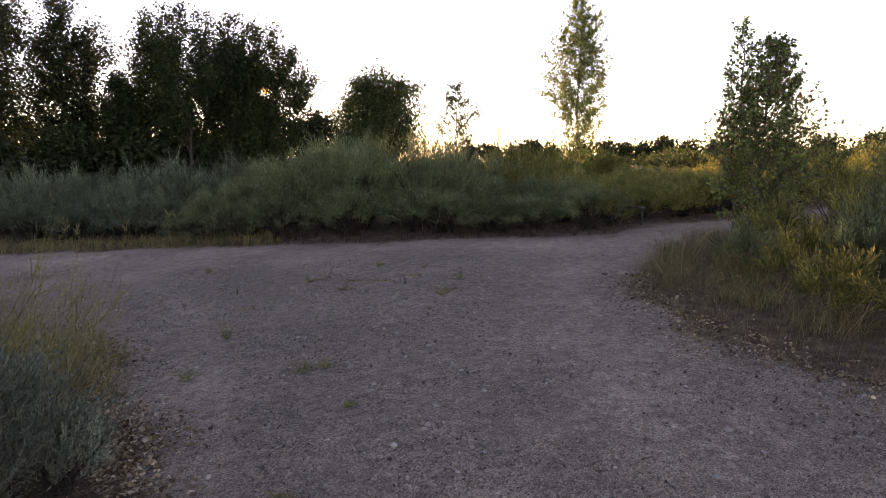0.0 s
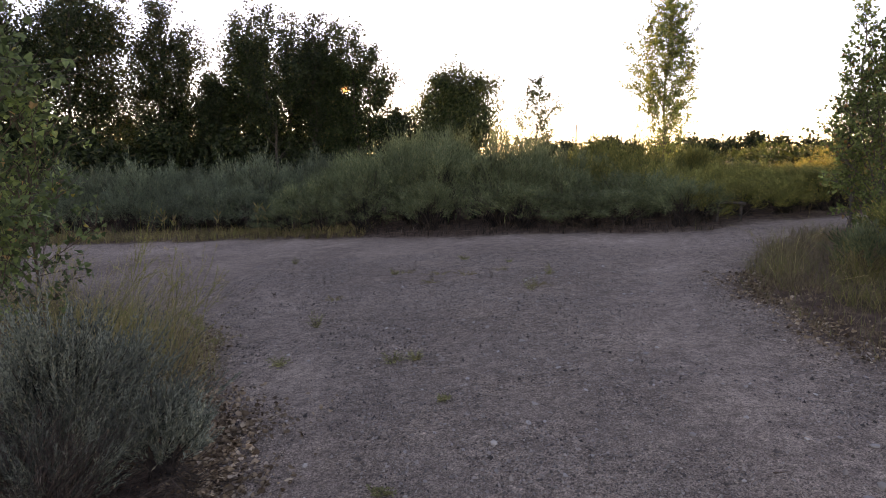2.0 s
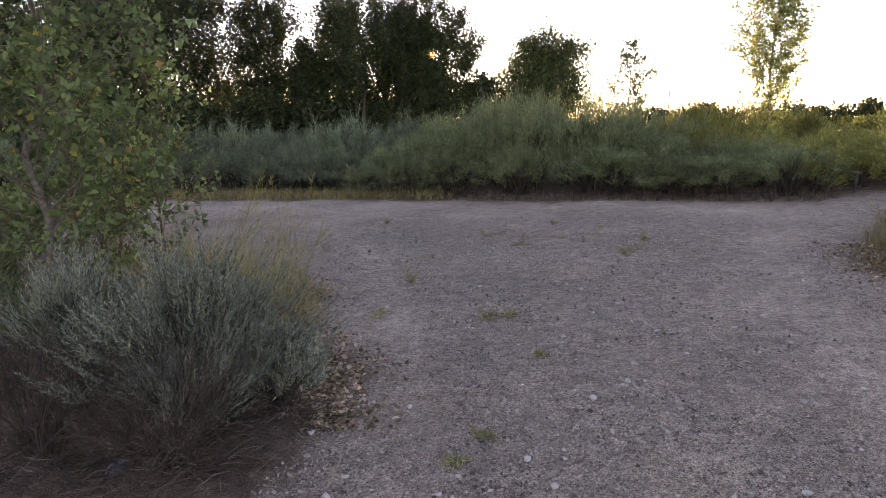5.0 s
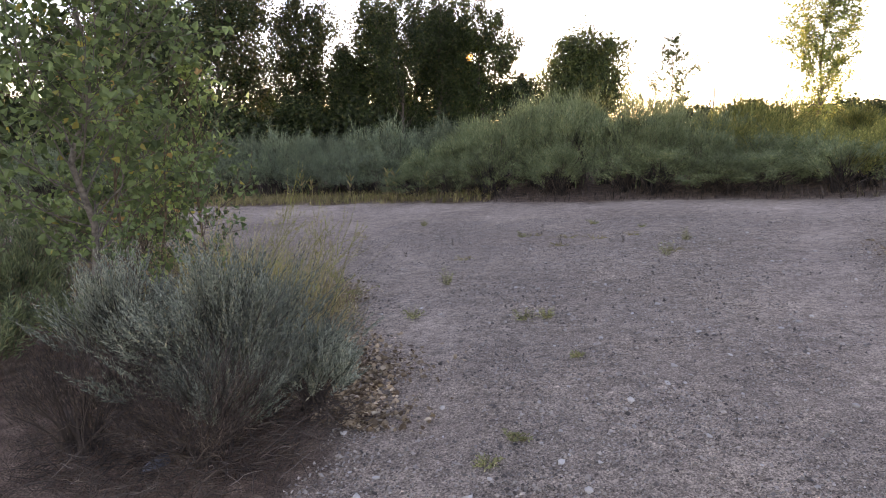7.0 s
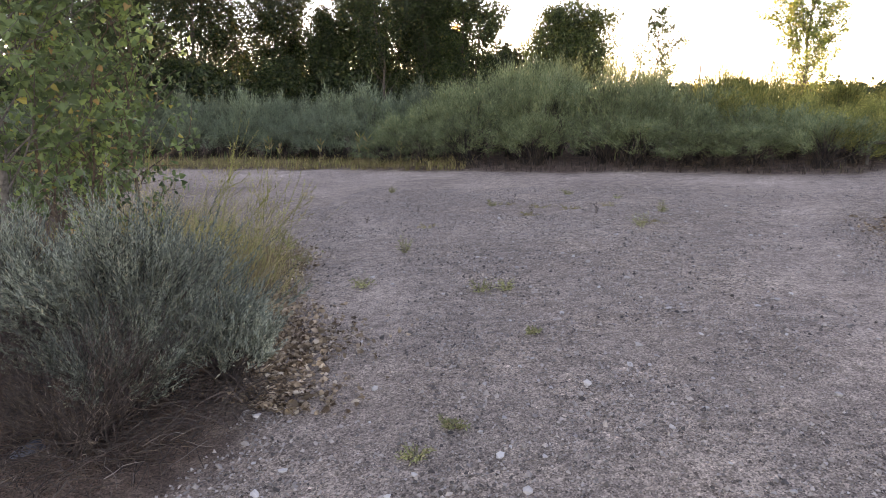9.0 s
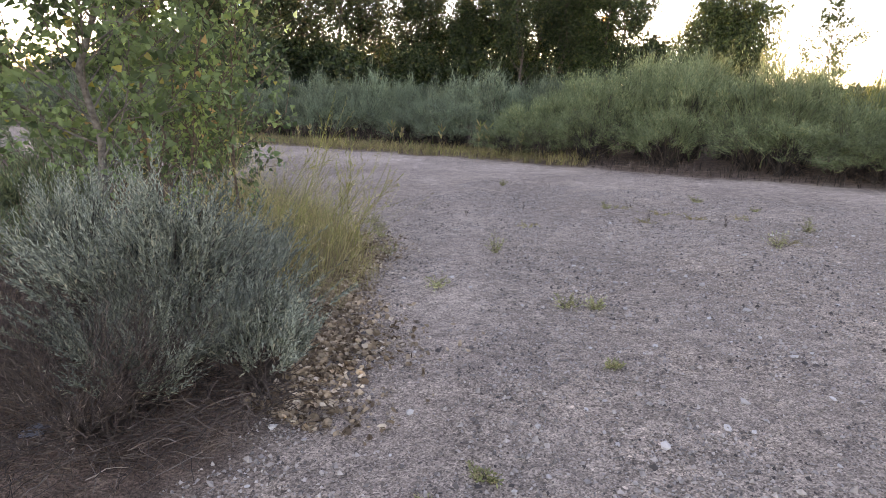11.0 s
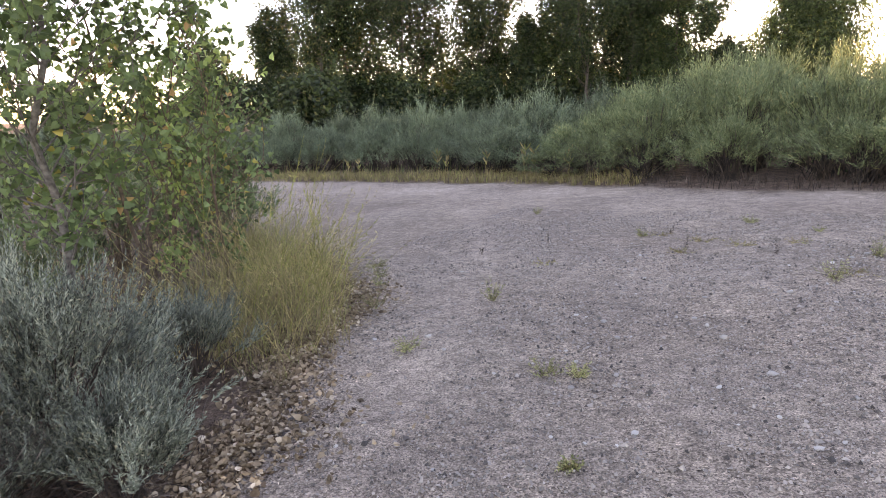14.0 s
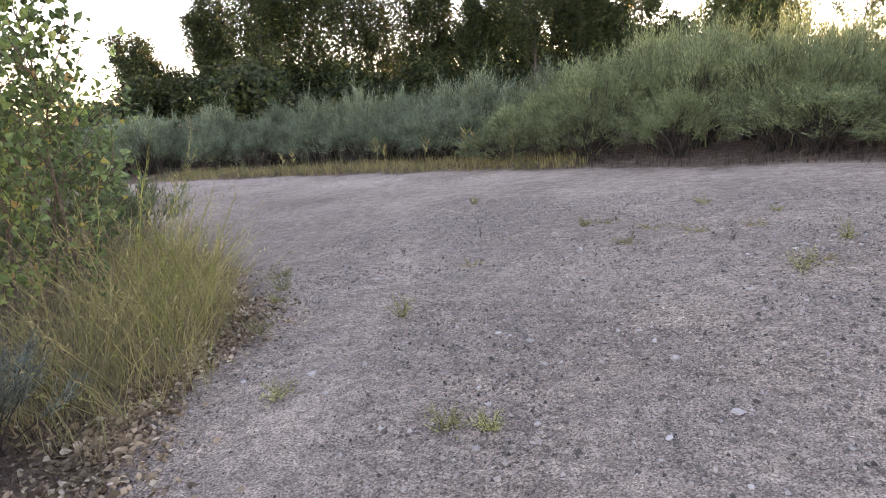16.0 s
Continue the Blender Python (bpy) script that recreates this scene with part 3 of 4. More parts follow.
tree("willow_tree", "rounded green willow with drooping branches", -4.8, 43.4, 7.1, 3.5, 97, WILLOW, BARK_DARK, low=0.02, limbs=180, twigs=14, per_twig=22, size=0.22, thick=0.22, rise=0.8, widest=0.14, droop=0.3, twig_len=0.45, stems=3, fine=False, blunt=0.4)
tree("young_tree", "thin young tree standing behind the brush", 0.78, 27, 4.25, 1.7, 78, WILLOW, BARK_DARK, low=0.03, limbs=48, twigs=8, per_twig=11, size=0.095, thick=0.04, rise=0.6, widest=0.22)
tree("poplar_tree", "tall slender poplar with sunlit yellow-green leaves", 6.6, 29.4, 7.75, 2.6, 79, POPLAR, BARK, low=0.02, limbs=100, twigs=10, per_twig=22, size=0.1, thick=0.07, rise=0.95, widest=0.28, blunt=0.2)

# ---- the belt of brush along the far side ----
BLUE_LABEL = "low blue-green brush along the gravel's far edge"
TALL_LABEL = "tall feathery green brush behind the gravel"
GOLD_LABEL = "brush coloured yellow-green as lit by the low sun"
kinds = {}
for key, (lab, mat, h, r) in {"blue": (BLUE_LABEL, BRUSH_BLUE, 1.3, 1.0), "tall": (TALL_LABEL, BRUSH, 1.6, 1.1), "gold": (GOLD_LABEL, BRUSH_SUNLIT, 1.2, 1.0)}.items():
    # dead stems in the darkened twig colour also paint the brush's shaded undersides
    kinds[key] = [(h, r, shrub("brush", lab, 0, -60 - 3 * v, h, r, 500 + v + 10 * len(kinds), mat, SAGE_DRY_SHADED, clumps=56, sprigs=19, per=7, leaf=0.085, width=0.17, sprig_len=0.29, bare_low=0.22, group="belt of brush", puff=0.055)) for v in range(3)]


def plant(key, x, y, h, r, rng):
    h0, r0, src = kinds[key][rng.integers(3)]
    m = pose(x, y, float(surface(np.array(x), np.array(y))), 0, 0, rng.uniform(0, 360)) @ Matrix.Diagonal((r / r0, r / r0, h / h0, 1))
    copy_thing(src, m)


kinds["distant"] = [(1.3, 1.3, shrub("brush", "distant green brush in the open field", 0, -70 - 3 * v, 1.3, 1.3, 560 + v, WILLOW, TWIG, clumps=22, sprigs=9, per=5, leaf=0.22, width=0.3, sprig_len=0.4, group="brush in the field")) for v in range(3)]
rngb = np.random.default_rng(21)
far = np.array(FAR_EDGE)


def far_y(x):
    return np.interp(x, far[:, 0], far[:, 1])


for x in np.arange(-15, -4.6, 0.95):
    for row, (back, hh) in enumerate(((1.55, 1.15), (2.5, 1.5), (3.8, 1.65))):
        px = x + rngb.uniform(-0.3, 0.3)
        plant("blue", px, far_y(px) + back + rngb.uniform(-0.25, 0.25), hh * rngb.uniform(0.72, 1.2), rngb.uniform(0.7, 1.15), rngb)
CREST_X, CREST_H = [-5.5, -4.2, -3.3, -2.4, -1.4, -0.4, 1.0, 2.0], [1.15, 1.55, 1.9, 2.02, 2.02, 1.86, 1.5, 1.2]
for x in np.arange(-4.9, 1.3, 0.85):
    crest = float(np.interp(x, CREST_X, CREST_H))
    for back, part_h in ((0.75, 0.52), (1.45, 0.84), (2.5, 1.04), (3.8, 1.05)):
        px = x + rngb.uniform(-0.3, 0.3)
        plant("tall", px, far_y(px) + back + rngb.uniform(-0.2, 0.2), crest * part_h * rngb.uniform(0.84, 1.14), rngb.uniform(0.7, 1.15), rngb)
for x in np.arange(1.2, 3.2, 0.7):
    for row, (back, hh) in enumerate(((0.7, 0.85), (1.6, 1.05), (2.8, 1.2), (4.2, 1.2))):
        px = x + rngb.uniform(-0.25, 0.25)
        plant("tall" if row < 2 else "gold", px, 11.35 - 0.25 * (px - 1.3) + back + rngb.uniform(-0.2, 0.2), hh * rngb.uniform(0.85, 1.1), rngb.uniform(0.75, 1.0), rngb)
for x in np.arange(3.4, 10.5, 0.75):
    for back, hh in ((0.75, 0.72), (1.7, 0.8), (2.9, 0.85), (4.4, 0.85)):
        px = x + rngb.uniform(-0.3, 0.3)
        plant("gold", px, far_y(px) + back + rngb.uniform(-0.2, 0.25), hh * rngb.uniform(0.8, 1.1), rngb.uniform(0.75, 1.05), rngb)
for k in range(80):
    px, py = rngb.uniform(-6, 26), rngb.uniform(18, 42)
    plant("distant", px, py, rngb.uniform(0.75, 1.05), rngb.uniform(1.2, 1.9), rngb)
for k in range(100):
    py = rngb.uniform(45, 140)
    px = rngb.uniform(-0.05, 0.62) * py
    plant("distant", px, py, rngb.uniform(0.45, 0.8), rngb.uniform(2.5, 5.0), rngb)
for x in np.arange(-32, -15.5, 1.5):
    for back in (1.6, 3.6):
        px = x + rngb.uniform(-0.4, 0.4)
        plant("blue", px, far_y(px) + back + rngb.uniform(-0.3, 0.3), rngb.uniform(1.4, 1.8), rngb.uniform(1.3, 1.7), rngb)
for px, py, hh in ((-10.5, 4.6, 1.5), (-11.8, 5.8, 1.7), (-13.2, 6.6, 1.6), (-12.2, 4.2, 1.6), (-14.5, 5.2, 1.8), (-9.4, 3.6, 1.3), (-11.0, 2.8, 1.5), (-16, 6.4, 1.8)):
    plant("tall", px, py, hh, 1.15, rngb)
for px, py, hh, rr in ((2.1, 16.2, 1.75, 1.0), (3.0, 16.8, 1.6, 1.0), (4.6, 17.2, 1.35, 1.0)):
    plant("gold", px, py, hh, rr, rngb)
for vs in kinds.values():
    for v, (h0, r0, src) in enumerate(vs):
        sx, sy = -16.5 - 1.3 * v, 15.5
        if vs is kinds["tall"]:
            sx, sy = -3.0 + v * 1.2, 18.0
        if vs is kinds["distant"]:
            sx, sy = 4 + 5 * v, 36
        if vs is kinds["gold"]:
            sx, sy = 8 + v * 2.0, 17.0
        src.matrix_basis = pose(sx, sy, float(lie(sx, sy)), 0, 0, 40 * v)

# dark weathered rail at the bend of the path
rail = thing("wooden_rail", 3.7, 11.75, "dark weathered low rail among the brush", "rail")
for name, pts, rad in (("post", [(-0.2, 0, -0.02), (-0.2, 0, 0.36)], 0.025), ("post", [(0.2, 0, -0.02), (0.2, 0, 0.37)], 0.025), ("bar", [(-0.26, -0.03, 0.34), (0, -0.03, 0.35), (0.26, -0.03, 0.33)], 0.028)):
    v, f = tube(pts, [rad] * len(pts), 6)
    part(name, v, f, BARK_DARK, rail)

# ---- the bed beside the path: young cottonwoods, sagebrush, grass ----
tree("cottonwood_tree", "young cottonwood with broad green leaves and a thin grey trunk", -4.45, 3.9, 3.9, 1.25, 41, COTTON, BARK, low=0.12, limbs=66, twigs=10, per_twig=12, size=0.062, thick=0.035, rise=0.8, widest=0.25, heart=True, lean=(0.07, 0.0), twig_len=0.35, single_limbs=True)
tree("cottonwood_shrub", "bushy cottonwood sapling with some yellow and rust leaves", -4.75, 4.72, 2.9, 1.1, 42, COTTON_DRY_SUNLIT, TWIG, low=0.03, limbs=44, twigs=8, per_twig=8, size=0.056, thick=0.02, rise=0.8, widest=0.2, heart=True, stems=3, twig_len=0.35)
tree("cottonwood_shrub", "leaning leafy cottonwood sapling with small green leaves", -5.5, 5.3, 2.1, 1.0, 43, COTTON, TWIG, low=0.05, limbs=42, twigs=8, per_twig=9, size=0.06, thick=0.02, rise=0.7, widest=0.25, heart=True, stems=2, twig_len=0.35)
tree("cottonwood_shrub", "slim cottonwood sapling with loose leafy branches", -4.3, 5.1, 2.4, 0.75, 44, COTTON, TWIG, low=0.03, limbs=30, twigs=7, per_twig=8, size=0.056, thick=0.016, rise=0.8, widest=0.25, heart=True, twig_len=0.35)
tree("cottonwood_shrub", "leafy cottonwood sapling among the sagebrush", -5.45, 3.7, 2.9, 0.95, 45, COTTON, TWIG, low=0.03, limbs=48, twigs=9, per_twig=10, size=0.06, thick=0.018, rise=0.8, widest=0.25, heart=True, stems=2, twig_len=0.35)
shrub("sagebrush", "large grey-green sagebrush with bare twiggy foot", -2.45, 2.95, 0.88, 0.74, 51, SAGE, SAGE_DRY_SHADED, clumps=74, sprigs=15, per=44, leaf=0.026, width=0.24, sprig_len=0.26, bare_low=0.22, category="sagebrush", single_stems=True)
shrub("sagebrush", "small pale sagebrush beside the path", -1.93, 2.95, 0.45, 0.33, 52, SAGE, SAGE_DRY_SHADED, clumps=36, sprigs=18, per=34, leaf=0.026, width=0.22, sprig_len=0.19, bare_low=0.25, category="sagebrush", single_stems=True)
shrub("sagebrush", "grey-green sagebrush under the young cottonwood", -3.3, 3.05, 0.9, 0.5, 53, SAGE, SAGE_DRY_SHADED, clumps=50, sprigs=20, per=20, leaf=0.03, width=0.18, sprig_len=0.24, bare_low=0.25, category="sagebrush", single_stems=True)

shrub("sagebrush", "low grey-green sagebrush over dead twigs", -2.22, 2.6, 0.5, 0.4, 57, SAGE, SAGE_DRY_SHADED, clumps=40, sprigs=16, per=28, leaf=0.022, width=0.24, sprig_len=0.2, bare_low=0.3, category="sagebrush", single_stems=True)
shrub("sagebrush", "low grey sagebrush at the litter's edge", -2.78, 3.8, 0.52, 0.36, 54, SAGE, SAGE_DRY_SHADED, clumps=36, sprigs=20, per=20, leaf=0.028, width=0.18, sprig_len=0.18, bare_low=0.3, category="sagebrush", single_stems=True)
shrub("dead_sagebrush", "dead brown sagebrush with bare twigs", -2.2, 2.35, 0.48, 0.5, 55, SAGE_DRY_SHADED, SAGE_DRY_SHADED, clumps=46, sprigs=18, per=12, leaf=0.035, width=0.07, sprig_len=0.2, bare_low=0.35, category="sagebrush", single_stems=True)
shrub("dead_sagebrush", "dead brown sagebrush with bare twigs", -2.9, 2.3, 0.52, 0.55, 56, SAGE_DRY_SHADED, SAGE_DRY_SHADED, clumps=46, sprigs=18, per=12, leaf=0.035, width=0.07, sprig_len=0.2, bare_low=0.35, category="sagebrush", single_stems=True)


def dead_twigs():
    """A tangle of thin dead twigs round the foot of the sagebrush."""
    rng = np.random.default_rng(55)
    out = []
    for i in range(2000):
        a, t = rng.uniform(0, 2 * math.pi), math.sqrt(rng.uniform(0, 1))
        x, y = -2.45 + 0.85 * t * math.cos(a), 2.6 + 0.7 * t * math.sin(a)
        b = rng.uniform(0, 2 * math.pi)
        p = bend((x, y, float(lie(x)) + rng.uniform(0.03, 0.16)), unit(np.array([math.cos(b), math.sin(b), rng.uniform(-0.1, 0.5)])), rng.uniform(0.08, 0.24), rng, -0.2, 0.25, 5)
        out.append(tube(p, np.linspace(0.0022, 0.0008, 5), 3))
    tagged(new("dead_twigs", mesh_from("dead_twigs", *joined(out), SAGE_DRY_SHADED)), "tangle of dead brown twigs under the sagebrush", "dead twigs", "", "stuff")


dead_twigs()

# ---- the bed across the path ----
# these cottonwoods get their sunlit look from the lighter, yellower leaf colour
tree("cottonwood_tree", "slim young cottonwood rising above dry weeds", 4.42, 9.25, 3.1, 0.6, 61, COTTON_DRY_SUNLIT, BARK, low=0.05, limbs=40, twigs=8, per_twig=8, size=0.05, thick=0.026, rise=1.0, widest=0.3, heart=True, twig_len=0.35)
tree("cottonwood_tree", "bushy cone-shaped young cottonwood with leaves coloured yellow-green as sunlit", 4.68, 8.95, 2.75, 1.1, 62, COTTON_DRY_SUNLIT, BARK, low=0.02, limbs=125, twigs=9, per_twig=12, size=0.048, thick=0.03, rise=0.85, widest=0.22, heart=True, twig_len=0.32)
tree("small_tree", "thin dark sapling at the back of the weeds", 6.35, 8.7, 1.65, 0.42, 63, COTTON_DRY_SUNLIT, TWIG, low=0.3, limbs=20, twigs=6, per_twig=7, size=0.042, thick=0.018, rise=0.9, widest=0.4, heart=True)
for k, (wx, wy, wh, wr) in enumerate([(5.6, 7.6, 1.3, 0.7), (4.9, 7.2, 1.0, 0.6), (4.2, 7.6, 0.8, 0.5), (4.4, 6.3, 0.9, 0.6), (5.2, 6.3, 1.2, 0.7), (6.3, 7.2, 1.4, 0.8), (3.9, 5.5, 0.7, 0.5), (4.7, 5.2, 1.0, 0.7), (6.2, 9.6, 1.3, 0.8), (7.2, 8.4, 1.5, 0.9), (3.3, 5.0, 0.5, 0.4), (3.6, 6.0, 0.65, 0.5), (3.5, 6.9, 0.5, 0.45), (3.5, 4.2, 0.6, 0.5), (4.2, 4.4, 0.9, 0.6), (3.8, 3.4, 0.7, 0.5), (5.6, 5.4, 1.3, 0.8), (-4.5, 3.0, 0.6, 0.45), (-5.0, 3.7, 0.75, 0.5), (-5.3, 2.7, 0.6, 0.5), (-4.2, 3.55, 0.45, 0.35), (-5.9, 4.4, 0.8, 0.6), (-6.3, 6.4, 1.0, 0.7), (-7.0, 7.3, 0.9, 0.7), (-7.6, 6.4, 1.1, 0.8), (-6.4, 5.3, 1.2, 0.75), (-7.4, 5.2, 1.3, 0.8), (-8.4, 7.6, 0.9, 0.7), (-8.9, 6.6, 1.2, 0.8)]):
    shrub("weedy_shrub", "green weedy shrub in the dry bed", wx, wy, wh, wr, 640 + k, BRUSH_SUNLIT if k % 3 and wx > 0 else BRUSH, TWIG, clumps=28, sprigs=12, per=9, leaf=0.065, width=0.2, sprig_len=0.25, group="weedy shrubs in the bed")


def turf(name, label, mat, count, box, high, seed, inner=-9, outer=-0.02, width=0.006, lean=0.5, clump=0.25):
    """Dry grass over part of a bed, denser in tufts."""
    rng = np.random.default_rng(seed)
    x, y = rng.uniform(box[0], box[1], count), rng.uniform(box[2], box[3], count)
    tx, ty = np.round(x / clump) * clump + 0.07 * np.sin(y * 9), np.round(y / clump) * clump
    k = rng.uniform(0.2, 1, count)
    x, y = x * k + tx * (1 - k), y * k + ty * (1 - k)
    e = bare(x, y)
    ok = (e < outer) & (e > inner)
    x, y = x[ok], y[ok]
    c = np.stack([x, y, surface(x, y) - 0.01], 1)
    h = rng.uniform(high[0], high[1], len(x)) * rng.uniform(0.6, 1, len(x))
    v, f = blades(c, h, rng.uniform(0.05, lean, len(x)), rng, width)
    tagged(new(name, mesh_from(name, v, f, mat)), label, "grass", "", "stuff")


turf("dry_grass", "dry tan grass along the foot of the brush", BROWN, 24000, (-16, -3.5, 10.5, 15), (0.03, 0.19), 71, -1.2, 0.05, 0.006, 1.6)
turf("dry_grass", "pale tan grass fringing the gravel before the brush", STRAW, 26000, (-15, -3.2, 10.5, 15), (0.08, 0.3), 77, -1.1, 0.06, 0.006, 1.2)
# dark blades stand in for the brown shade at the tall brush's foot
turf("dry_grass", "thin dry grass coloured dark as the shade under the tall brush", SAGE_DRY_SHADED, 3500, (-3.5, 3.5, 10.5, 14), (0.06, 0.22), 75, -0.8, 0.1, 0.01, 0.9)
turf("dry_grass", "dry straw grass in the bed under the cottonwoods", STRAW, 7000, (-9, -3, 3.9, 9.5), (0.08, 0.34), 72, -3.5, -0.15, 0.003, 1.5)
turf("dry_grass", "brown tangled dead grass at the foot of the tall clumps", BROWN, 9000, (-5, -2.2, 3.9, 7.2), (0.06, 0.3), 78, -1.6, -0.02, 0.0032, 1.9)
turf("dry_grass", "brown dead stubble on the soil by the sagebrush", SAGE_DRY_SHADED, 5000, (-5, -1.6, 0.8, 4.5), (0.03, 0.14), 76, -3.5, -0.1, 0.003, 1.5)
turf("dry_grass", "tan dry grass in the bed across the path", BROWN, 26000, (2, 8, 2, 11), (0.04, 0.27), 73, -3.5, 0.03, 0.004, 1.7)
turf("dry_grass", "low dry grass over the open field", BRUSH, 12000, (-20, 40, 13, 45), (0.15, 0.4), 74, -60, -1.2, 0.03)


def grass_clump(x, y, h, r, seed, label, mat, count=230, stalks=30):
    rng = np.random.default_rng(seed)
    ob = thing("grass_clump", x, y, label, "grass clump", "tall grass clumps")
    rr, a = r * np.sqrt(rng.uniform(0, 1, count)), rng.uniform(0, 2 * math.pi, count)
    c = np.stack([rr * np.cos(a), rr * np.sin(a), np.zeros(count)], 1)
    v, f = blades(c, h * rng.uniform(0.15, 0.75, count), rng.uniform(0.4, 2.2, count), rng, 0.003)
    part("blade_tuft", v, f, mat, ob, "", False, "stuff")
    wood, cs, ds = [], [], []
    for i in range(stalks):
        a = rng.uniform(0, 2 * math.pi)
        p = bend((r * 0.6 * math.cos(a), r * 0.6 * math.sin(a), 0), unit(np.array([math.cos(a) * 0.55, math.sin(a) * 0.55, 1.0])), h * rng.uniform(0.7, 1.4), rng, -0.25, 0.12, 7)
        wood.append(tube(p, np.linspace(0.0019, 0.0008, 7), 3))
        for u in np.linspace(0.45, 1, 12):
            q, d = along(p, np.array([u]))
            w = unit(d[0] + rng.normal(size=3) * 0.7)
            cs.append(q[0])
            ds.append(w)
    for v, f in wood:
        part("stalk", v, f, STRAW, ob)
    v, f = leaves(np.array(cs), np.array(ds), rng.uniform(0.015, 0.035, len(cs)), 0.3, rng)
    part("seed_head", v, f, STRAW, ob, "", False, "stuff")
    return ob


TALL = "tall yellow-green grass gone to seed beside the path"
for k, (cx, cy, ch) in enumerate([(-3.05, 4.75, 0.75), (-3.42, 5.12, 0.8), (-4.0, 5.55, 0.8), (-3.15, 4.25, 0.6), (-3.7, 4.7, 0.8), (-4.9, 6.15, 0.75), (-5.6, 6.55, 0.7), (-4.35, 5.45, 0.85), (-2.8, 4.5, 0.45), (-6.3, 6.95, 0.6), (-3.6, 5.4, 0.55), (-4.55, 6.15, 0.45)]):
    grass_clump(cx, cy, ch * 0.9, 0.42, 80 + k, TALL, GREENSTRAW if k % 4 else STRAW, 260, 26)
for k, (cx, cy, ch) in enumerate([(2.75, 7.2, 0.4), (2.65, 6.5, 0.4), (3.1, 7.9, 0.45), (2.95, 5.7, 0.4), (3.4, 8.6, 0.5), (4.1, 9.5, 0.45), (3.3, 6.6, 0.6), (3.1, 4.8, 0.45), (3.7, 7.3, 0.6)]):
    grass_clump(cx, cy, ch, 0.32, 110 + k, "dry grass clump at the bed's edge", BROWN if k % 3 else GREENSTRAW, 420, 5)


def pod_stalk(x, y, h, seed):
    """A tall dry stem that arches over the gravel, with thin side branches full of slim pods."""
    rng = np.random.default_rng(seed)
    ob = thing("pod_stalk", x, y, "tall arching yellow-green stalk with slim seed pods", "dry stalk", "arching pod stalks")
    a = rng.uniform(-1.0, 0.9)
    main = bend((0, 0, -0.02), unit(np.array([math.cos(a) * 0.35, math.sin(a) * 0.35, 1.0])), h, rng, -0.35, 0.06, 9)
    part("stem", *tube(main, np.linspace(0.0032, 0.0012, 9), 4), GREENSTRAW, ob)
    cs, ds = [], []
    for i in range(9):
        q, d = along(main, np.array([rng.uniform(0.35, 0.95)]))
        w = unit(d[0] + rng.normal(size=3) * 0.5 + np.array([0.1, 0, 0.1]))
        b = bend(q[0], w, h * rng.uniform(0.16, 0.4), rng, 0.15, 0.07, 6)
        part("side_branch", *tube(b, np.linspace(0.0017, 0.0008, 6), 3), GREENSTRAW, ob)
        for u in rng.uniform(0.25, 1, 9):
            c, e = along(b, np.array([u]))
            cs.append(c[0])
            ds.append(unit(e[0] + rng.normal(size=3) * 0.45))
    v, f = leaves(np.array(cs), np.array(ds), rng.uniform(0.018, 0.042, len(cs)), 0.17, rng)
    part("pod_tuft", v, f, STRAW if seed % 2 else GREENSTRAW, ob, "", False, "stuff")


for k, (cx, cy, ch) in enumerate([(-3.1, 4.9, 1.0), (-2.95, 4.6, 0.95), (-3.3, 5.3, 1.05), (-2.85, 5.0, 0.85), (-3.5, 5.0, 1.1), (-3.2, 4.5, 0.95), (-3.15, 5.2, 0.8), (-3.8, 5.45, 1.0), (-3.45, 4.6, 1.1), (-3.8, 5.2, 1.1), (-2.75, 4.75, 0.7), (-4.3, 5.85, 0.9), (-3.6, 5.5, 0.8), (-4.0, 4.7, 1.15), (-3.05, 5.1, 0.9), (-4.8, 6.1, 0.9)]):
    pod_stalk(cx, cy, ch, 700 + k)


def litter(seed, n, most, x0, x1, y0, y1, spread, label):
    rng = np.random.default_rng(seed)
    x, y = rng.uniform(x0, x1, n), rng.uniform(y0, y1, n)
    e = bare(x, y)
    ok = (np.abs(e + 0.06) < rng.exponential(spread, n) * (0.85 + 0.9 * grain(x * 1.3, y * 1.3)))
    x, y = x[ok][:most], y[ok][:most]
    n = len(x)
    d = unit(np.stack([rng.normal(size=n), rng.normal(size=n), rng.normal(size=n) * 0.3], 1))
    a, b = frames(d, rng)
    c = np.stack([x, y, surface(x, y) + rng.uniform(0.003, 0.025, n)], 1)
    s = np.clip(rng.lognormal(math.log(0.026), 0.36, n), 0.012, 0.052)[:, None]
    curl = b * s * rng.uniform(-0.35, 0.55, (n, 1))
    w = a * s * rng.uniform(0.22, 0.42, (n, 1))
    v = np.stack([c - d * s * 0.5 + curl, c - d * s * 0.22 + w + curl * 0.8, c + d * s * 0.15 + w * 0.8 + curl, c + d * s * 0.55 + curl * 0.6,
                  c + d * s * 0.12 - w * 0.85 + curl, c - d * s * 0.25 - w + curl * 0.5, c - d * s * 0.05], 1).reshape(-1, 3)
    at = np.arange(n)[:, None] * 7
    f = np.concatenate([at + [[6, 5, 0, 1]], at + [[6, 1, 2, 3]], at + [[6, 3, 4, 5]]])
    tagged(new("fallen_leaves", mesh_from("fallen_leaves", v, f, LITTER)), label, "leaf litter", "", "stuff")


litter(91, 110000, 9500, -4.5, -1.2, 2.8, 6.6, 0.115, "dry tan fallen leaves along the bed's edge")
litter(92, 60000, 2600, 1.9, 4.0, 2.2, 7.6, 0.15, "scattered reddish-brown leaves on the soil across the path")


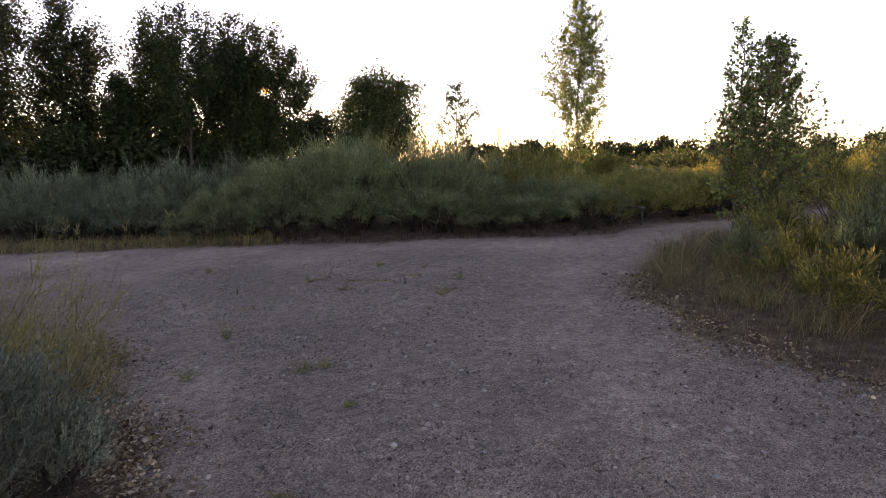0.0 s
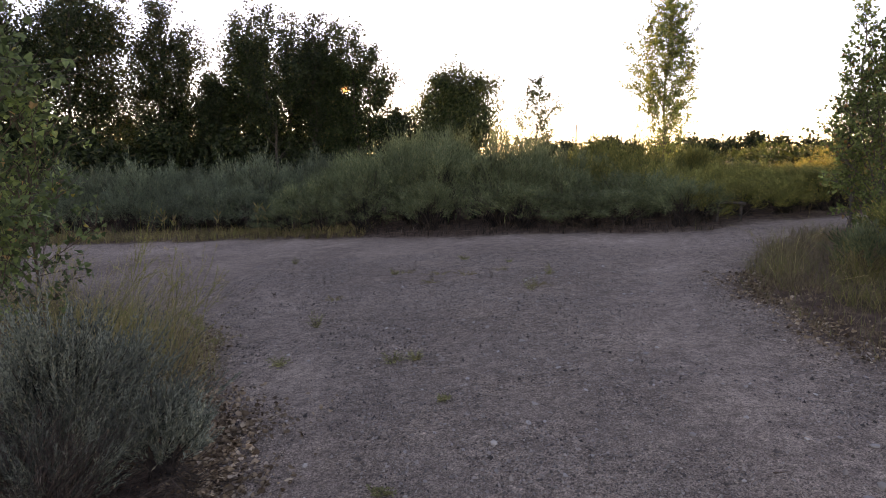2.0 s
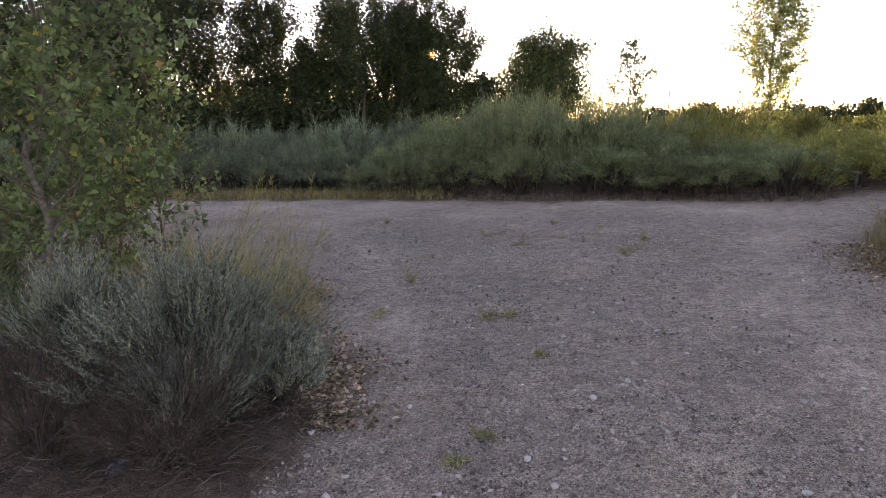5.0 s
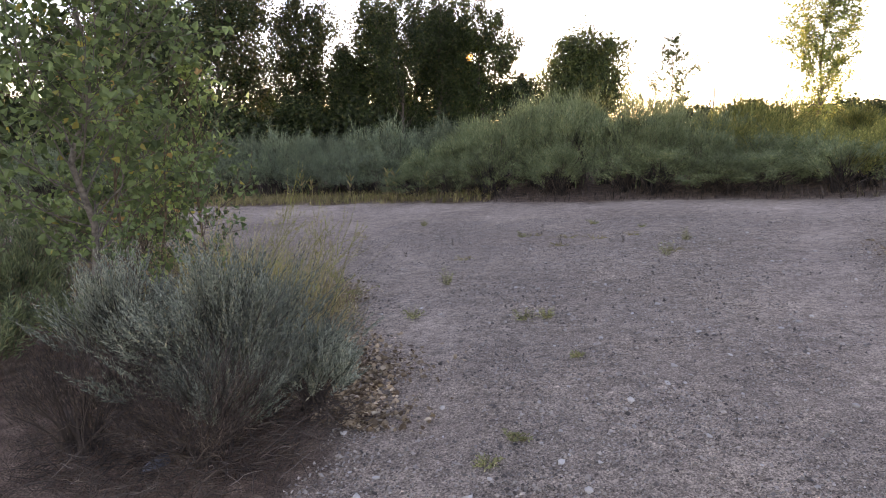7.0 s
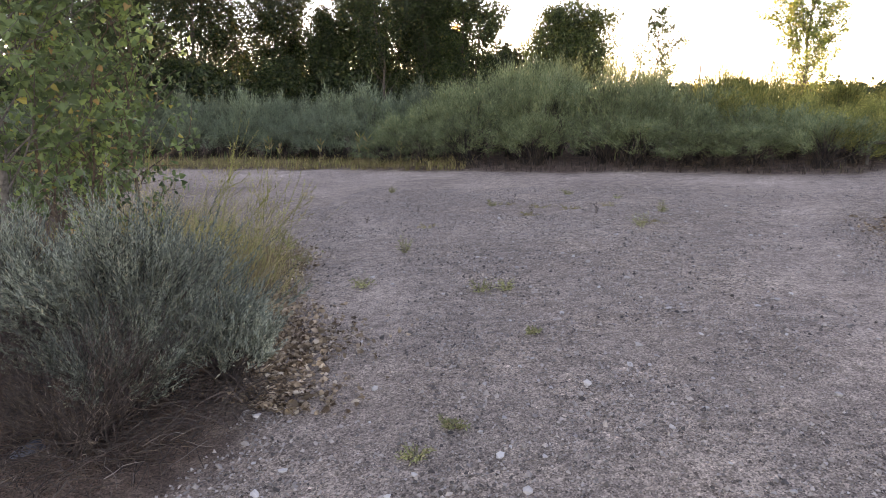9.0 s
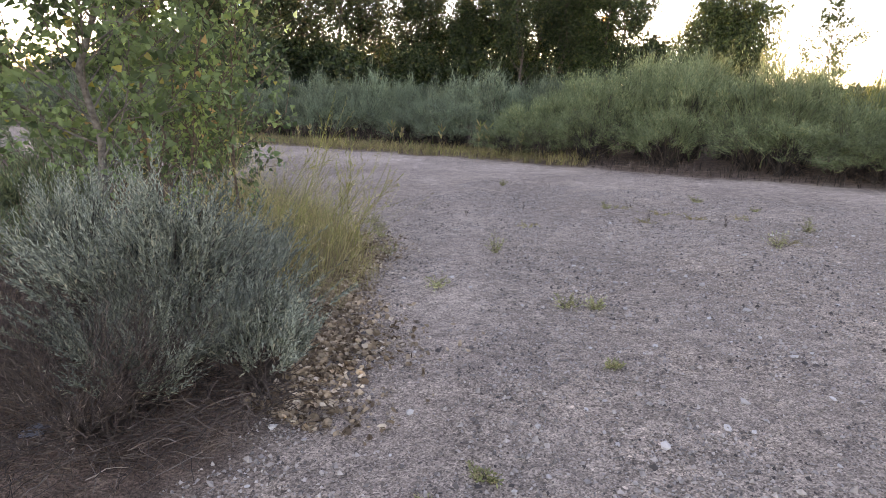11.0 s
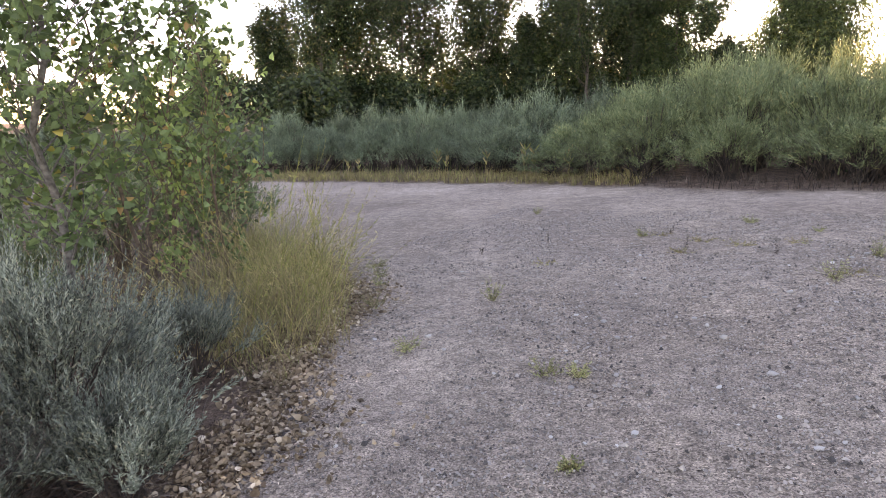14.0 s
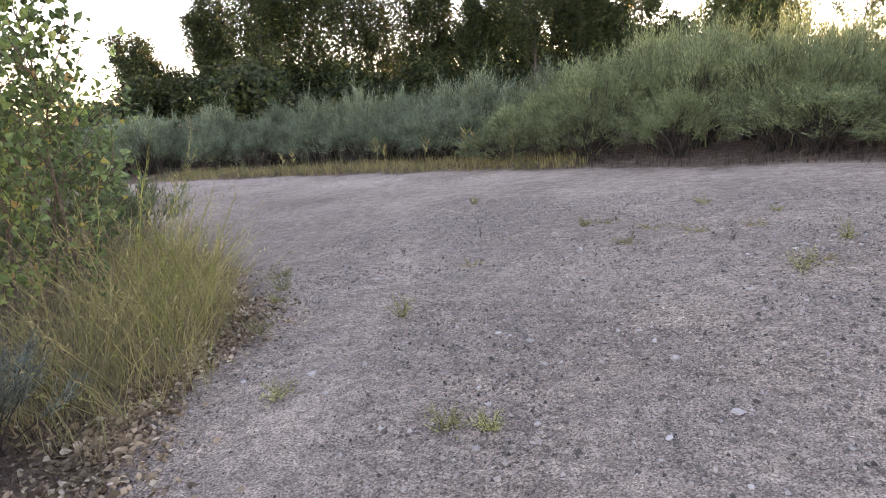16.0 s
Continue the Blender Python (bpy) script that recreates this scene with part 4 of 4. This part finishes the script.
def weed(x, y, h, r, seed, label, mat=None, n=24):
    rng = np.random.default_rng(seed)
    ob = thing("weed", x, y, label, "weed", "weeds in the gravel")
    wood, cs, ds = [], [], []
    for i in range(n):
        a = rng.uniform(0, 2 * math.pi)
        p = bend((0, 0, -0.01), unit(np.array([math.cos(a), math.sin(a), rng.uniform(0.1, 1.2)])), h * rng.uniform(0.6, 1.2), rng, 0.4, 0.12, 5)
        p[:, :2] *= r / max(h, 0.01) * 0.8
        wood.append(tube(p, np.linspace(0.0015, 0.0007, 5), 3))
        for u in np.linspace(0.2, 1, 12):
            q, d = along(p, np.array([u]))
            cs.append(q[0])
            ds.append(unit(d[0] + rng.normal(size=3) * 0.8))
    v, f = joined(wood)
    part("stem_work", v, f, TWIG, ob, "", False, "stuff")
    v, f = leaves(np.array(cs), np.array(ds), rng.uniform(0.009, 0.022, len(cs)), 0.45, rng)
    part("leaf_tuft", v, f, mat or WEED, ob, "", False, "stuff")


LOW = "low green weed growing in the gravel"
for k, (wx, wy, wh, wr) in enumerate([(-2.82, 5.35, 0.15, 0.15), (-1.99, 4.73, 0.09, 0.17), (-2.03, 5.8, 0.2, 0.14), (-1.08, 4.75, 0.11, 0.13), (-0.9, 4.78, 0.12, 0.1), (-0.87, 9.3, 0.1, 0.14), (0.06, 7.12, 0.2, 0.16),
                                    (-3.59, 9.6, 0.12, 0.1), (-1.75, 8.4, 0.1, 0.1), (-0.77, 2.85, 0.06, 0.1), (-0.6, 3.98, 0.05, 0.08), (-3.45, 6.15, 0.14, 0.16), (-3.25, 5.9, 0.1, 0.1), (0.3, 7.85, 0.18, 0.1), (-3.75, 6.45, 0.12, 0.18), (-0.86, 2.6, 0.05, 0.09), (-0.2, 8.9, 0.06, 0.1)]):
    weed(wx, wy, wh, wr, 130 + k, LOW)
for k, (wx, wy) in enumerate([(-1.18, 7.9), (-0.41, 7.8), (-1.5, 8.6), (-2.6, 7.9), (-3.0, 7.2)]):
    weed(wx, wy, 0.15, 0.035, 160 + k, "dry brown weed stalk standing in the gravel", SAGE_DRY_SHADED, 3)


for k, (wx, wy, wr) in enumerate([(-1.1, 8.25, 0.3), (-0.75, 8.1, 0.25), (-1.6, 8.5, 0.22), (-1.15, 7.7, 0.2), (0.15, 7.3, 0.22), (-2.2, 7.0, 0.18), (-0.3, 8.3, 0.2)]):
    weed(wx, wy, 0.05, wr, 190 + k, "sparse dry straw weed spread flat on the gravel", STRAW, 20)


def seed_stalk(x, y, h, seed):
    rng = np.random.default_rng(seed)
    ob = thing("seed_stalk", x, y, "pale dry seed stalk with upright pods", "dry stalk", "pale seed stalks")
    wood = [tube(bend((0, 0, -0.02), (rng.normal() * 0.15, rng.normal() * 0.15, 1), h, rng, 0.1, 0.05, 6), np.linspace(0.006, 0.003, 6), 4)]
    v, f = wood[0]
    part("stem", v, f, STRAW, ob)
    pods = []
    for i in range(9):
        a, u = rng.uniform(0, 2 * math.pi), rng.uniform(0.5, 1)
        pods.append(tube(bend((0, 0, h * u), unit(np.array([math.cos(a), math.sin(a), 0.9])), h * 0.28, rng, 0.6, 0.04, 4), [0.005, 0.012, 0.012, 0.003], 5))
    v, f = joined(pods)
    part("pod_tuft", v, f, STRAW, ob, "", False, "stuff")


for k in range(8):
    sx = rngb.uniform(-11.5, -4.2)
    seed_stalk(sx, far_y(sx) + rngb.uniform(0.1, 0.5), rngb.uniform(0.4, 0.7), 170 + k)


# ---- stones lying on the gravel ----
def stones():
    rng = np.random.default_rng(31)
    shapes = []
    for i in range(6):
        v, f = pebble_shape(rng)
        shapes.append(mesh_from("stone", v, f, STONE, False))
    spots = [(-0.25, 3.34, 0.055), (-0.38, 5.6, 0.045), (-0.07, 5.2, 0.05), (-0.93, 5.4, 0.05), (0.8, 3.4, 0.045), (0.1, 3.0, 0.03), (-1.65, 2.75, 0.05)]
    while len(spots) < 300:
        x, y = rng.uniform(-2.8, 2.8), 1.8 + 6.5 * rng.uniform() ** 1.5
        if float(bare(np.array(x), np.array(y))) > 0.02:
            spots.append((x, y, float(np.clip(rng.lognormal(math.log(0.025), 0.4), 0.012, 0.06))))
    for x, y, s in spots:
        ob = new("stone", shapes[rng.integers(6)])
        ob.matrix_basis = pose(x, y, float(surface(np.array(x), np.array(y))) + s * 0.12, rng.uniform(-15, 15), rng.uniform(-15, 15), rng.uniform(0, 360)) @ Matrix.Scale(s, 4)
        tagged(ob, "small pale stone lying on the gravel", "stone", "stones on the gravel")


stones()
v, f = pebble_shape(np.random.default_rng(3), 0.8)
boulder = new("boulder", mesh_from("boulder", v, f, BOULDER, True))
boulder.matrix_basis = pose(-2.4, 2.26, float(lie(-2.4)) + 0.03, 0, 0, 30) @ Matrix.Scale(0.15, 4)
tagged(boulder, "blue-grey stone half hidden under the sagebrush", "boulder")
stick = new("stick", mesh_from("stick", *tube(bend((0, 0, 0.012), (1, 0.1, 0), 0.45, np.random.default_rng(8), 0, 0.03, 6), np.linspace(0.005, 0.002, 6), 4), TWIG))
stick.matrix_basis = pose(1.05, 3.0, float(lie(1.05)), 0, 0, 10)
tagged(stick, "thin dark twig lying on the gravel", "twig")

# ---- the low sun itself ----
m, n, l, p = material("sun_glow")
p.inputs["Emission Color"].default_value, p.inputs["Emission Strength"].default_value = (1.0, 0.5, 0.16, 1), 1.1
p.inputs["Base Color"].default_value = (0, 0, 0, 1)
bm = bmesh.new()
bmesh.ops.create_uvsphere(bm, u_segments=24, v_segments=12, radius=11.0)
me = bpy.data.meshes.new("sun_disc")
bm.to_mesh(me)
bm.free()
me.materials.append(m)
disc = new("sun_disc", me)
disc.matrix_basis = Matrix.Translation(SUN_WAY * 1700)
disc.visible_shadow = False
tagged(disc, "low orange sun shining through the grove", "sun", "", "structure")
